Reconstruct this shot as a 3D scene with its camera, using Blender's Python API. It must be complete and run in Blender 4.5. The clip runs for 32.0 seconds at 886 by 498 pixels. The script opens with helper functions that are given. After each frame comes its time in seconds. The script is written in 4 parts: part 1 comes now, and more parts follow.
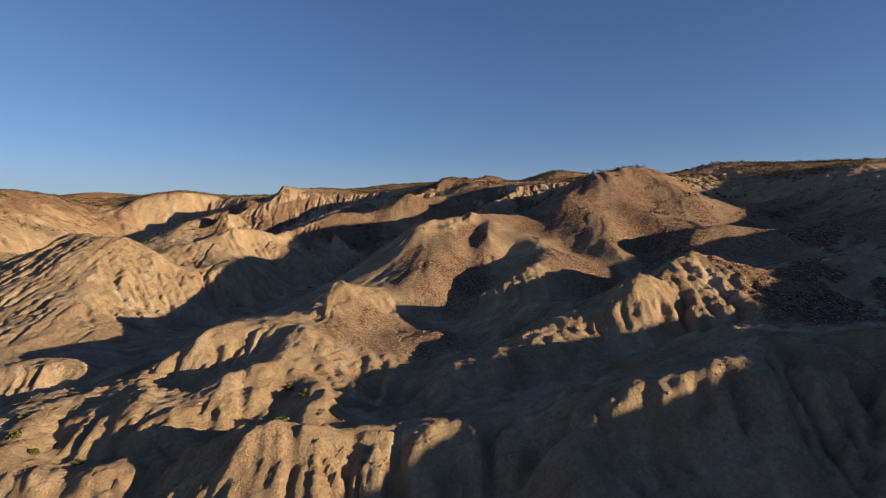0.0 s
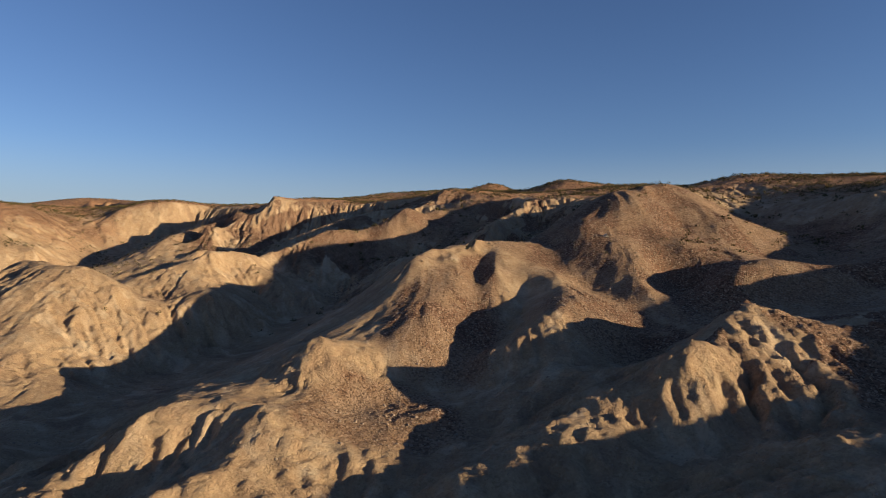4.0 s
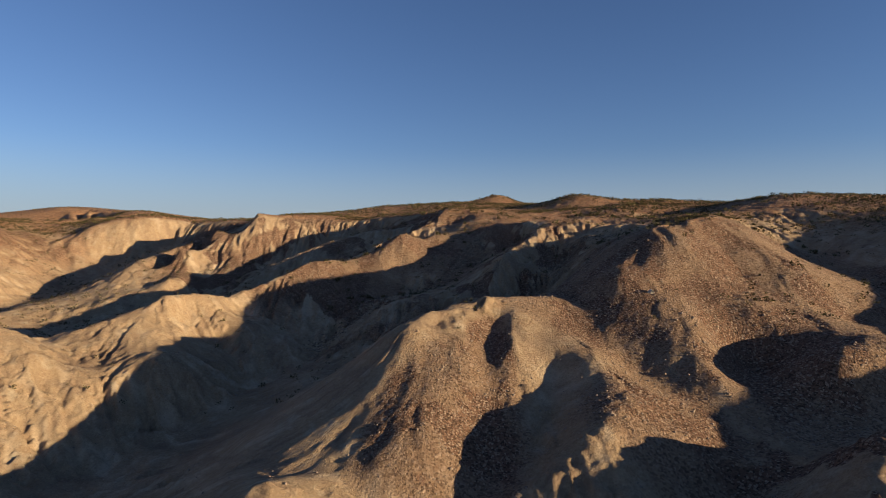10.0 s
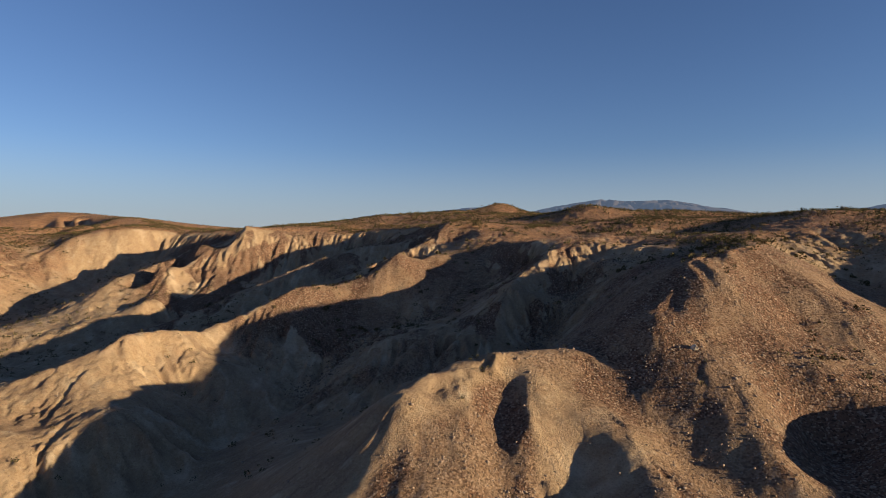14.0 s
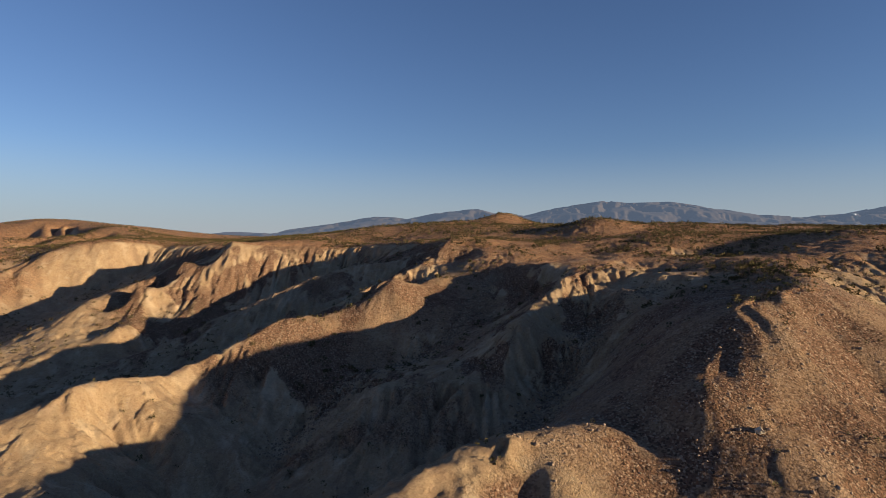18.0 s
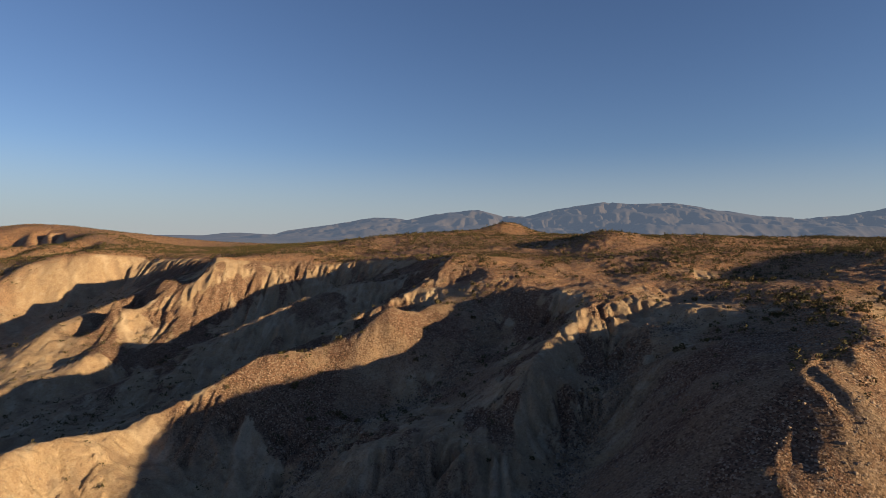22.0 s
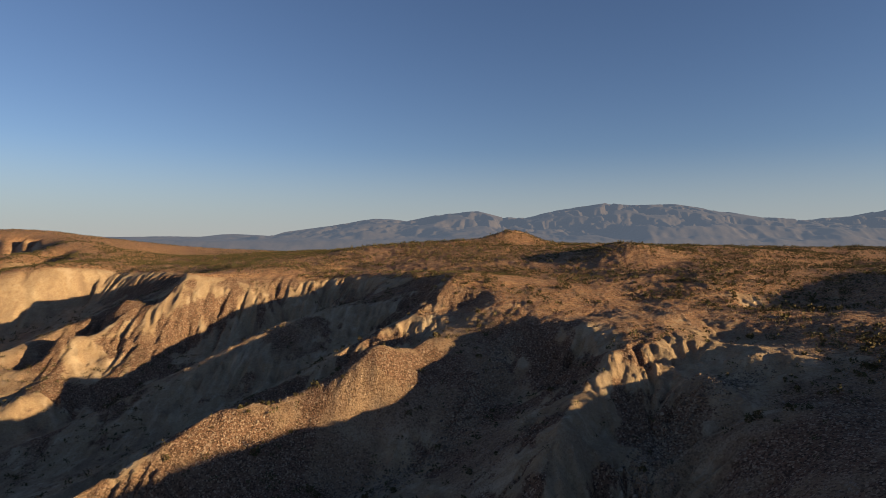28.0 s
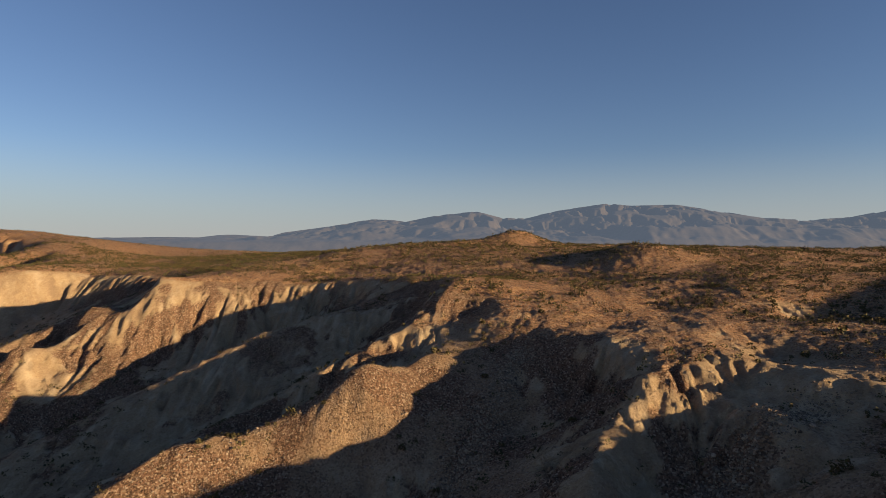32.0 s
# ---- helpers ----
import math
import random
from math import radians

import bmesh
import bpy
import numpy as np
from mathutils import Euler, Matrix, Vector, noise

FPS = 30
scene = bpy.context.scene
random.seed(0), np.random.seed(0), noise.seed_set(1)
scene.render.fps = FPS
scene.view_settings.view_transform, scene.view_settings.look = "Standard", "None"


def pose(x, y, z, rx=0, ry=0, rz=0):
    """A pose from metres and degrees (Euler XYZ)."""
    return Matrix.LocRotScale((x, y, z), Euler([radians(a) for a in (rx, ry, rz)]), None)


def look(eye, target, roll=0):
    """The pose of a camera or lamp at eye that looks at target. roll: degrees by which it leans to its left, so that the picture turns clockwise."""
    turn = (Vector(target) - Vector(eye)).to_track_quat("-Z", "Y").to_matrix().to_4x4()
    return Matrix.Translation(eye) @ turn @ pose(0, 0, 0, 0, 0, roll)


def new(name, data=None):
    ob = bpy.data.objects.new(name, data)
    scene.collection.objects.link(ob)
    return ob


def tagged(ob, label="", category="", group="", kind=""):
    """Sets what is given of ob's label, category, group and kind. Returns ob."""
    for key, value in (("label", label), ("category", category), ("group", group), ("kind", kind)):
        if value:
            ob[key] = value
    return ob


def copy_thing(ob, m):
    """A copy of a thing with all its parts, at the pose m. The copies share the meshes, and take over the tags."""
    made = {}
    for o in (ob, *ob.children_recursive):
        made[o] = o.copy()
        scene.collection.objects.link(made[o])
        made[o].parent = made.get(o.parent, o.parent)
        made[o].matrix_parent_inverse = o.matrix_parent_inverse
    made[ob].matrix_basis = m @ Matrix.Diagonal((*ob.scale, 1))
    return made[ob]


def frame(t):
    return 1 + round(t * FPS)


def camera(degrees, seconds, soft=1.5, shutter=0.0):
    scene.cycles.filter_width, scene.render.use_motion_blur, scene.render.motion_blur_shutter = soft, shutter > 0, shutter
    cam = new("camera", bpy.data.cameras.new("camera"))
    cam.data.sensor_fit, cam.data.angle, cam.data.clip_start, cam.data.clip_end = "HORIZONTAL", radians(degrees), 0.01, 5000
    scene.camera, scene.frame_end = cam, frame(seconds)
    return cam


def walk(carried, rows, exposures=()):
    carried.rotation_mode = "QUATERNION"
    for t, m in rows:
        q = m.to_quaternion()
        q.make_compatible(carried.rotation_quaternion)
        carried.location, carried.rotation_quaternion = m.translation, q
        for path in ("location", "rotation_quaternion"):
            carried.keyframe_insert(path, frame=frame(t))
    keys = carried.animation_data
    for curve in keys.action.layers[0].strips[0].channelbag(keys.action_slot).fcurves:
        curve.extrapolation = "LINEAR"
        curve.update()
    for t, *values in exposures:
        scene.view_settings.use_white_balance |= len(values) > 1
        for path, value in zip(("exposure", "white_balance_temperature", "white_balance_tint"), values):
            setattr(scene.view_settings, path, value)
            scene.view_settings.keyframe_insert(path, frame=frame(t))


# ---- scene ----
cam = camera(74.0, 32.0, soft=0.55)
METRES, EYE, TILT, LEAN, TURN = 200.0, 60.0, -0.9, 0.0, 0.0
ROWS = [
    (0.0, 0.0, 0.0, 0.0, -0.0, 0.0, 0.0),
    (0.5, 0.0, 0.0158, 0.0063, 0.0, 0.02, -0.02),
    (1.0, -0.0, 0.0317, 0.0125, 0.01, 0.04, -0.03),
    (1.5, -0.0001, 0.0474, 0.0184, 0.02, 0.06, -0.03),
    (2.0, -0.0002, 0.063, 0.0244, 0.03, 0.06, -0.04),
    (2.5, -0.0005, 0.0783, 0.0304, 0.03, 0.05, -0.04),
    (3.0, -0.0003, 0.0937, 0.0365, 0.05, 0.03, -0.04),
    (3.5, -0.0002, 0.1096, 0.0424, 0.06, 0.04, -0.06),
    (5.5, -0.0013, 0.1726, 0.0657, 0.04, 0.05, -0.1),
    (6.0, -0.0015, 0.1882, 0.0716, 0.04, 0.05, -0.12),
    (6.5, -0.0014, 0.2041, 0.0775, 0.05, 0.07, -0.12),
    (7.0, -0.0014, 0.2196, 0.0834, 0.06, 0.07, -0.13),
    (7.5, -0.0016, 0.2346, 0.089, 0.06, 0.08, -0.13),
    (8.0, -0.0017, 0.2496, 0.0948, 0.06, 0.07, -0.11),
    (8.5, -0.0018, 0.265, 0.1009, 0.06, 0.08, -0.12),
    (9.0, -0.0019, 0.2804, 0.1071, 0.07, 0.09, -0.12),
    (9.5, -0.0021, 0.2953, 0.1133, 0.08, 0.08, -0.09),
    (10.0, -0.0021, 0.3103, 0.1189, 0.09, 0.05, -0.07),
    (10.5, -0.0021, 0.3252, 0.1245, 0.1, 0.03, -0.09),
    (11.0, -0.002, 0.3406, 0.1302, 0.11, 0.04, -0.09),
    (11.5, -0.002, 0.3558, 0.1359, 0.1, 0.04, -0.11),
    (12.0, -0.0021, 0.3711, 0.1416, 0.11, 0.04, -0.11),
    (12.5, -0.0017, 0.3858, 0.1478, 0.13, 0.01, -0.09),
    (13.0, -0.002, 0.3995, 0.153, 0.12, 0.02, -0.12),
    (13.5, -0.0023, 0.4139, 0.1588, 0.12, 0.0, -0.11),
    (14.0, -0.0023, 0.4293, 0.1653, 0.14, 0.0, -0.09),
    (14.5, -0.0025, 0.4444, 0.1717, 0.14, -0.02, -0.07),
    (16.5, -0.002, 0.5041, 0.1933, 0.18, 0.11, -0.11),
    (17.0, -0.0022, 0.5183, 0.1988, 0.18, 0.09, -0.11),
    (17.5, -0.0021, 0.5327, 0.2044, 0.2, 0.08, -0.11),
    (18.0, -0.0022, 0.5468, 0.2097, 0.21, 0.06, -0.1),
    (18.5, -0.002, 0.5607, 0.2152, 0.23, 0.04, -0.09),
    (19.0, -0.0022, 0.5747, 0.2206, 0.24, 0.04, -0.08),
    (19.5, -0.0023, 0.5886, 0.226, 0.25, 0.04, -0.1),
    (20.0, -0.0022, 0.6026, 0.2308, 0.27, 0.07, -0.13),
    (20.5, -0.0024, 0.6161, 0.2357, 0.27, 0.06, -0.16),
    (21.0, -0.0028, 0.6295, 0.2415, 0.26, 0.04, -0.16),
    (21.5, -0.0026, 0.6434, 0.2465, 0.27, 0.05, -0.18),
    (22.0, -0.003, 0.657, 0.2515, 0.24, 0.05, -0.19),
    (22.5, -0.0028, 0.6714, 0.2566, 0.25, 0.1, -0.22),
    (23.0, -0.0029, 0.685, 0.2617, 0.25, 0.09, -0.2),
    (23.5, -0.003, 0.6988, 0.2665, 0.25, 0.09, -0.18),
    (24.0, -0.0029, 0.7128, 0.2707, 0.25, 0.08, -0.2),
    (24.5, -0.0029, 0.7268, 0.2746, 0.24, 0.07, -0.18),
    (25.0, -0.0026, 0.7413, 0.2778, 0.25, 0.06, -0.2),
    (25.5, -0.0029, 0.7558, 0.2801, 0.22, 0.07, -0.19),
    (27.5, -0.0031, 0.8148, 0.2849, 0.22, 0.08, -0.19),
    (28.0, -0.0035, 0.8294, 0.2854, 0.2, 0.1, -0.18),
    (28.5, -0.0036, 0.8441, 0.2854, 0.21, 0.11, -0.18),
    (29.0, -0.0036, 0.8585, 0.2856, 0.2, 0.12, -0.18),
    (29.5, -0.0041, 0.8731, 0.2862, 0.17, 0.07, -0.2),
    (30.0, -0.0041, 0.8883, 0.286, 0.16, 0.1, -0.18),
    (30.5, -0.0043, 0.9025, 0.2863, 0.15, 0.11, -0.19),
    (31.0, -0.0044, 0.9179, 0.2864, 0.14, 0.12, -0.18),
    (31.5, -0.0043, 0.9334, 0.2869, 0.13, 0.13, -0.21),
    (32.0, -0.0043, 0.9488, 0.2873, 0.13, 0.17, -0.19),
]
walk(cam, [(t, pose(0, 0, EYE, TILT, LEAN, TURN) @ pose(METRES * x, METRES * y, METRES * z, 90 + pitch, roll, yaw)) for t, x, y, z, yaw, pitch, roll in ROWS], exposures=[(0.0, 0.95, 6280, 10), (11.0, 0.95, 6300, 10), (18.0, 0.97, 6480, 10), (24.0, 1.0, 6950, 10), (32.0, 1.0, 7200, 10)])

# world, sun and exposure
SUN_AZ, SUN_EL = 22.5, 9.3      # degrees: turned from the +x axis towards -y, and above the horizon
sun_dir = Vector((math.cos(radians(SUN_AZ)) * math.cos(radians(SUN_EL)), -math.sin(radians(SUN_AZ)) * math.cos(radians(SUN_EL)), math.sin(radians(SUN_EL))))
world = bpy.data.worlds.new("evening_sky")
scene.world = world
world.use_nodes = True
wn = world.node_tree
sky = wn.nodes.new("ShaderNodeTexSky")
sky.sky_type = 'NISHITA'
sky.sun_disc = False
sky.sun_elevation = radians(SUN_EL)
sky.sun_rotation = math.atan2(sun_dir.x, sun_dir.y)
sky.altitude = 1000.0
sky.air_density, sky.dust_density, sky.ozone_density = 1.0, 0.0, 3.0
wn.nodes["Background"].inputs["Strength"].default_value = 0.0575
tint = wn.nodes.new("ShaderNodeMix")
tint.data_type, tint.blend_type = 'RGBA', 'MULTIPLY'
tint.inputs[0].default_value = 1.0
tint.inputs[7].default_value = (0.99, 0.93, 1.08, 1)
wn.links.new(sky.outputs["Color"], tint.inputs[6])
# dusty air low over the whole horizon
where = wn.nodes.new("ShaderNodeTexCoord")
height = wn.nodes.new("ShaderNodeSeparateXYZ")
wn.links.new(where.outputs["Generated"], height.inputs[0])
low = wn.nodes.new("ShaderNodeMapRange")
low.interpolation_type = 'SMOOTHSTEP'
wn.links.new(height.outputs["Z"], low.inputs[0])
low.inputs[1].default_value, low.inputs[2].default_value = 0.0, 0.16
low.inputs[3].default_value, low.inputs[4].default_value = 0.75, 0.0
haze = wn.nodes.new("ShaderNodeMix")
haze.data_type = 'RGBA'
haze.inputs[7].default_value = (3.0, 3.5, 4.2, 1)
wn.links.new(low.outputs[0], haze.inputs[0])
wn.links.new(tint.outputs[2], haze.inputs[6])
wn.links.new(haze.outputs[2], wn.nodes["Background"].inputs["Color"])
sun = new("sun", bpy.data.lights.new("sun", 'SUN'))
sun.data.energy, sun.data.angle, sun.data.color = 5.0, radians(0.53), (1.0, 0.80, 0.50)
sun.matrix_world = look((0, 0, 400), Vector((0, 0, 400)) - sun_dir)

# ---- small tools ----
def nodes_of(name, rough=0.95):
    m = bpy.data.materials.new(name)
    m.use_nodes = True
    b = m.node_tree.nodes["Principled BSDF"]
    b.inputs["Roughness"].default_value = rough
    b.inputs["Specular IOR Level"].default_value = 0.15
    return m, m.node_tree, b


def add(nt, kind, **values):
    n = nt.nodes.new(kind)
    for k, v in values.items():
        n.inputs[k].default_value = v
    return n


def mixed(nt, fac, a, b):
    """A colour mix; a and b are sockets or colours."""
    n = nt.nodes.new("ShaderNodeMix")
    n.data_type = 'RGBA'
    for socket, v in ((n.inputs[0], fac), (n.inputs[6], a), (n.inputs[7], b)):
        if isinstance(v, bpy.types.NodeSocket):
            nt.links.new(v, socket)
        elif isinstance(v, tuple):
            socket.default_value = (*v, 1.0)
        else:
            socket.default_value = v
    return n.outputs[2]


def ramp(nt, src, lo, hi):
    n = nt.nodes.new("ShaderNodeMapRange")
    n.clamp = True
    nt.links.new(src, n.inputs[0])
    n.inputs[1].default_value, n.inputs[2].default_value = lo, hi
    return n.outputs[0]


def noise_tex(nt, where, scale, detail=4.0, rough=0.55):
    n = add(nt, "ShaderNodeTexNoise", Scale=scale, Detail=detail, Roughness=rough)
    nt.links.new(where, n.inputs["Vector"])
    return n.outputs["Fac"]


# ---- noise on arrays ----
rng = np.random.default_rng(7)
TABLE = rng.random((256, 256)).astype(np.float32) * 2 - 1


def vnoise(x, y, seed=0):
    """Smooth value noise, -1 to 1, of cell size 1."""
    x, y = x + 37.7 * seed + 1000, y + 91.3 * seed + 1000
    xi, yi = np.floor(x).astype(np.int64), np.floor(y).astype(np.int64)
    fx, fy = x - xi, y - yi
    fx, fy = fx * fx * fx * (fx * (fx * 6 - 15) + 10), fy * fy * fy * (fy * (fy * 6 - 15) + 10)
    a, b = TABLE[xi & 255, yi & 255], TABLE[(xi + 1) & 255, yi & 255]
    c, d = TABLE[xi & 255, (yi + 1) & 255], TABLE[(xi + 1) & 255, (yi + 1) & 255]
    return (a * (1 - fx) + b * fx) * (1 - fy) + (c * (1 - fx) + d * fx) * fy


def fbm(x, y, size, octaves=4, seed=0, gain=0.5):
    total, amp = 0.0, 1.0
    for o in range(octaves):
        total = total + amp * vnoise(x / size, y / size, seed + o)
        amp, size = amp * gain, size / 2.03
    return total


def ridged(x, y, size, octaves=4, seed=0):
    total, amp = 0.0, 1.0
    for o in range(octaves):
        total = total + amp * (1 - 2 * np.abs(vnoise(x / size, y / size, seed + o)))
        amp, size = amp * 0.5, size / 2.07
    return total


def lumps(x, y, size, seed=0):
    """Rounded lumps with sharp creases between them, 0 at the creases to 1 on top."""
    u, v = x / size + 500 + 13.7 * seed, y / size + 500 + 5.1 * seed
    ui, vi = np.floor(u).astype(np.int64), np.floor(v).astype(np.int64)
    best = np.full(u.shape, 9.0)
    for dj in (-1, 0, 1):
        for di in (-1, 0, 1):
            a, b = ui + di, vi + dj
            jx, jy = 0.5 + 0.45 * TABLE[a & 255, b & 255], 0.5 + 0.45 * TABLE[b & 255, (a + 91) & 255]
            best = np.minimum(best, (a + jx - u) ** 2 + (b + jy - v) ** 2)
    return 1 - np.minimum(best, 1)


def step(a, lo, hi):
    t = np.clip((a - lo) / (hi - lo), 0, 1)
    return t * t * (3 - 2 * t)


# ---- the land: crest lines and channel lines, metres ----
LINES = []


def line(*points, every=7.0):
    """A crest or channel along these places; the land passes through it."""
    for (ax, ay, az), (bx, by, bz) in zip(points, points[1:]):
        n = max(1, round(math.hypot(bx - ax, by - ay) / every))
        for k in range(n):
            s = k / n
            LINES.append((ax + (bx - ax) * s, ay + (by - ay) * s, az + (bz - az) * s))
    LINES.append(points[-1])

# ridge between the two middle gullies, down to the round lit spur
line((14, 366, 93), (9.5, 358, 90.8), (4, 350, 85.8), (-4, 341, 85.9), (-11, 334, 84.4), (-18, 328, 87), (-24, 327, 84.2), (-33, 329, 76.6), (-42, 318, 74.8), (-54, 306, 75.1), (-62, 298, 71), (-70, 284, 65), (-78, 270, 62.7), (-83, 258, 64.5), (-88, 249, 65), (-97, 249, 60.4), (-104, 234, 58), (-113, 226, 53.6))
line((7, 344, 85.1), (0, 336, 81.2), (-9, 327, 79), (-18, 320, 80.9), (-26, 316, 75.8), (-37, 311, 71.1), (-43, 304.5, 69.7), (-58, 288, 66.5), (-66, 279, 61.5), (-72, 273, 57.3), (-66, 254, 54.6), (-70, 246, 48.6))
line((-60, 270, 56.2), (-54, 261, 51), (-50, 250, 49.5))
# fluted ridge in front of the plateau, with its two lower ribs
line((90, 320, 91.3), (74, 318, 87.6), (62, 313.5, 89.8), (52, 311, 88.8), (44, 309, 87.8), (38.5, 307, 87.2), (31, 298, 81.5), (26, 291, 79.8), (21, 279, 75.6), (16, 264, 64.5), (9, 250, 57.3))
line((70, 311, 89.4), (58.6, 306.5, 85.7), (48, 301.5, 82.3), (39, 294, 77.5), (31, 286, 72.9))
line((26, 291, 79.6), (6, 280, 66.9), (-16.5, 262, 61.1), (-30, 250, 51.1))
# short spur and central knob of the amphitheatre
line((0, 384, 98.5), (-2.6, 376, 96.1), (-7, 370, 91.8), (-12, 364, 89.1), (-27, 348, 82.6), (-45, 338, 73.1), (-70, 318, 63.1), (-95, 295, 54))
line((5, 371, 91.3), (-3, 358, 86.9), (-18, 343, 77.7))
line((-10, 420, 97), (-25, 412, 91.7), (-48, 402, 87.4), (-58, 398, 83.5), (-66, 396, 81.7), (-74, 385, 77.8), (-85, 375, 72.6), (-105, 358, 63.2), (-125, 335, 53.7))
# rim of the amphitheatre and the ridges beyond it
line((0, 384, 99.5), (-6, 410, 99.3), (-25, 440, 99), (-57, 453, 95.4), (-85, 447, 95.9), (-112, 437, 98.9), (-128, 425, 84.4), (-138, 419, 88.2), (-156, 402, 74.3), (-166, 375, 69.1), (-170, 345, 54.7), (-192, 330, 52.3))
line((-118, 432, 99.8), (-122, 405, 77.9), (-129, 376, 62.9), (-138, 355, 63))
line((-136, 410, 83), (-143, 398, 74.7), (-148, 388, 77.9), (-146, 373, 65.6), (-150, 358, 59.7), (-157, 333, 54))
line((-80, 430, 86.1), (-92, 419, 78.7), (-107, 409, 73.6), (-118, 385, 67.7))
line((-143, 416, 81.8), (-149, 407, 69.3), (-155, 384, 65))
# pale cliff on the far side
line((-150, 480, 91.9), (-190, 503, 94.5), (-215, 488, 98.8), (-243, 474, 93.2), (-247, 458, 84), (-250, 443, 77.5))
line((-150, 462, 86.5), (-180, 440, 74.5), (-205, 425, 60.4), (-222, 400, 54.5), (-226, 370, 51), (-232, 340, 48), (-245, 310, 46))
line((-150, 470, 87), (-175, 478, 82.2), (-195, 482, 78.5), (-212, 468, 75.3), (-224, 450, 66.3), (-237, 443, 71.9), (-236, 425, 64))
line((-231, 399, 58), (-248, 428, 72), (-266, 440, 82), (-285, 446, 88.5), (-301, 452, 92.3), (-325, 462, 96.5), (-345, 430, 98), (-345, 350, 84))
line((-243, 474, 93.2), (-252, 488, 95), (-272, 500, 95.5), (-299, 502, 94.5), (-318, 485, 96.5))
line((-258, 470, 86), (-275, 480, 89), (-296, 486, 92.5))
line((-312, 445, 95.2), (-298, 430, 94.5), (-291, 417, 93.3), (-284, 395, 86), (-276, 372, 77), (-264, 350, 68), (-252, 330, 58))
line((-278, 426, 90.2), (-263, 421, 81.2), (-250, 410, 71.5), (-238, 395, 62))
line((-238, 366, 62.5), (-256, 371, 69), (-270, 380, 77))
line((-330, 610, 102.2), (-380, 600, 101.6), (-440, 570, 99.7))
line((-284, 624, 105), (-272, 596, 103), (-268, 572, 99), (-255, 540, 97.5), (-240, 510, 97.5))
line((-300, 614, 100.7), (-294, 596, 94.7), (-290, 572, 89.2), (-288, 545, 83.2))
line((-304, 626, 98.5), (-318, 612, 103.3), (-318, 590, 100), (-316, 565, 92.2))
line((-338, 604, 98.4), (-340, 575, 90.6))
line((-352, 616, 99.9), (-358, 590, 100.1))
line((-700, 850, 104), (-620, 850, 107), (-591, 850, 110.5), (-565, 850, 115), (-540, 850, 120.4), (-515, 850, 125.8), (-497, 850, 126.3), (-454, 850, 123.8), (-419, 850, 119.1), (-368, 850, 112.8), (-330, 850, 108.5), (-292, 850, 105), (-255, 850, 103), (-219, 850, 103.2), (-170, 700, 102.8), (-135, 650, 103.8), (-115, 600, 104), every=18)
line((-470, 770, 120.5), (-456, 760, 120.6), (-420, 765, 117.5), (-385, 745, 115.5), (-345, 690, 111.5), (-316, 645, 109.5), (-288, 632, 106.5), (-262, 623, 103.4), (-233, 620, 100.5), (-207, 615, 98.4), (-184, 560, 96.8), (-150, 555, 98.5), (-120, 560, 102.5))
line((-436, 748, 116), (-420, 728, 109.5), (-404, 706, 102), (-394, 690, 97), every=5)
line((-410, 738, 115.5), (-394, 716, 108), (-380, 696, 101), every=5)
line((-390, 730, 114.5), (-376, 708, 107.5), (-364, 688, 100.5), every=5)
line((-424, 745, 108), (-408, 720, 100), (-396, 702, 95), every=5)
line((-402, 733, 106.5), (-386, 708, 99), (-376, 692, 95), every=5)
line((-440, 735, 104), (-420, 700, 94), (-400, 680, 92), (-370, 670, 94), (-340, 655, 100))
line((-267, 700, 102), (-236, 700, 100.3), (-205, 690, 100.5))
# channels of the amphitheatre and the two middle gullies
line((-8, 398, 92.8), (-30, 380, 77.9), (-55, 360, 67), (-85, 338, 55.3), (-112, 315, 48), (-150, 290, 41))
line((-40, 432, 87.8), (-70, 415, 71.4), (-90, 395, 66.4), (-102, 378, 64.7), (-118, 360, 55), (-140, 338, 51.7), (-170, 310, 43.5))
line((22, 345, 88.9), (15, 333, 82.6), (6, 315, 73.6), (0, 303, 66.5), (-12, 296, 61.3), (-25, 280, 60.8), (-42, 255, 46.4), (-56, 230, 40.7))
line((-27, 338, 75.3), (-50, 322, 64.4), (-78, 300, 53.9), (-100, 275, 47.9), (-125, 250, 42.5))
line((66, 283, 83.4), (58, 280, 80.6), (50, 275, 77.8), (44, 262, 72.3))
line((68, 297, 85.5), (62, 294, 83.5), (54, 291, 84.1), (44, 287, 72.9), (36.5, 276, 70.7), (30, 266, 61.6), (22, 250, 57.1), (8, 237, 52.1), (-15, 229, 47.5), (-40, 231, 44.6), (-56, 230, 40.7), (-67, 205, 36.7), (-74, 180, 32.3), (-69, 150, 33.8), (-66, 125, 31.1), (-80, 105, 27), (-112, 90, 22))
line((14, 366, 93.9), (24, 350, 90.7), (37.5, 330, 90.2), (46, 319, 90.2), (54, 309, 87.4))
line((35, 317, 84), (25, 318, 78.3), (14, 319, 72.1))
line((-9, 327, 80.3), (-6, 318, 73.8), (-8, 308, 69), (-14, 299, 62.3))
line((-19, 316, 72.7), (-22, 303, 63.1), (-24, 292, 57.3))
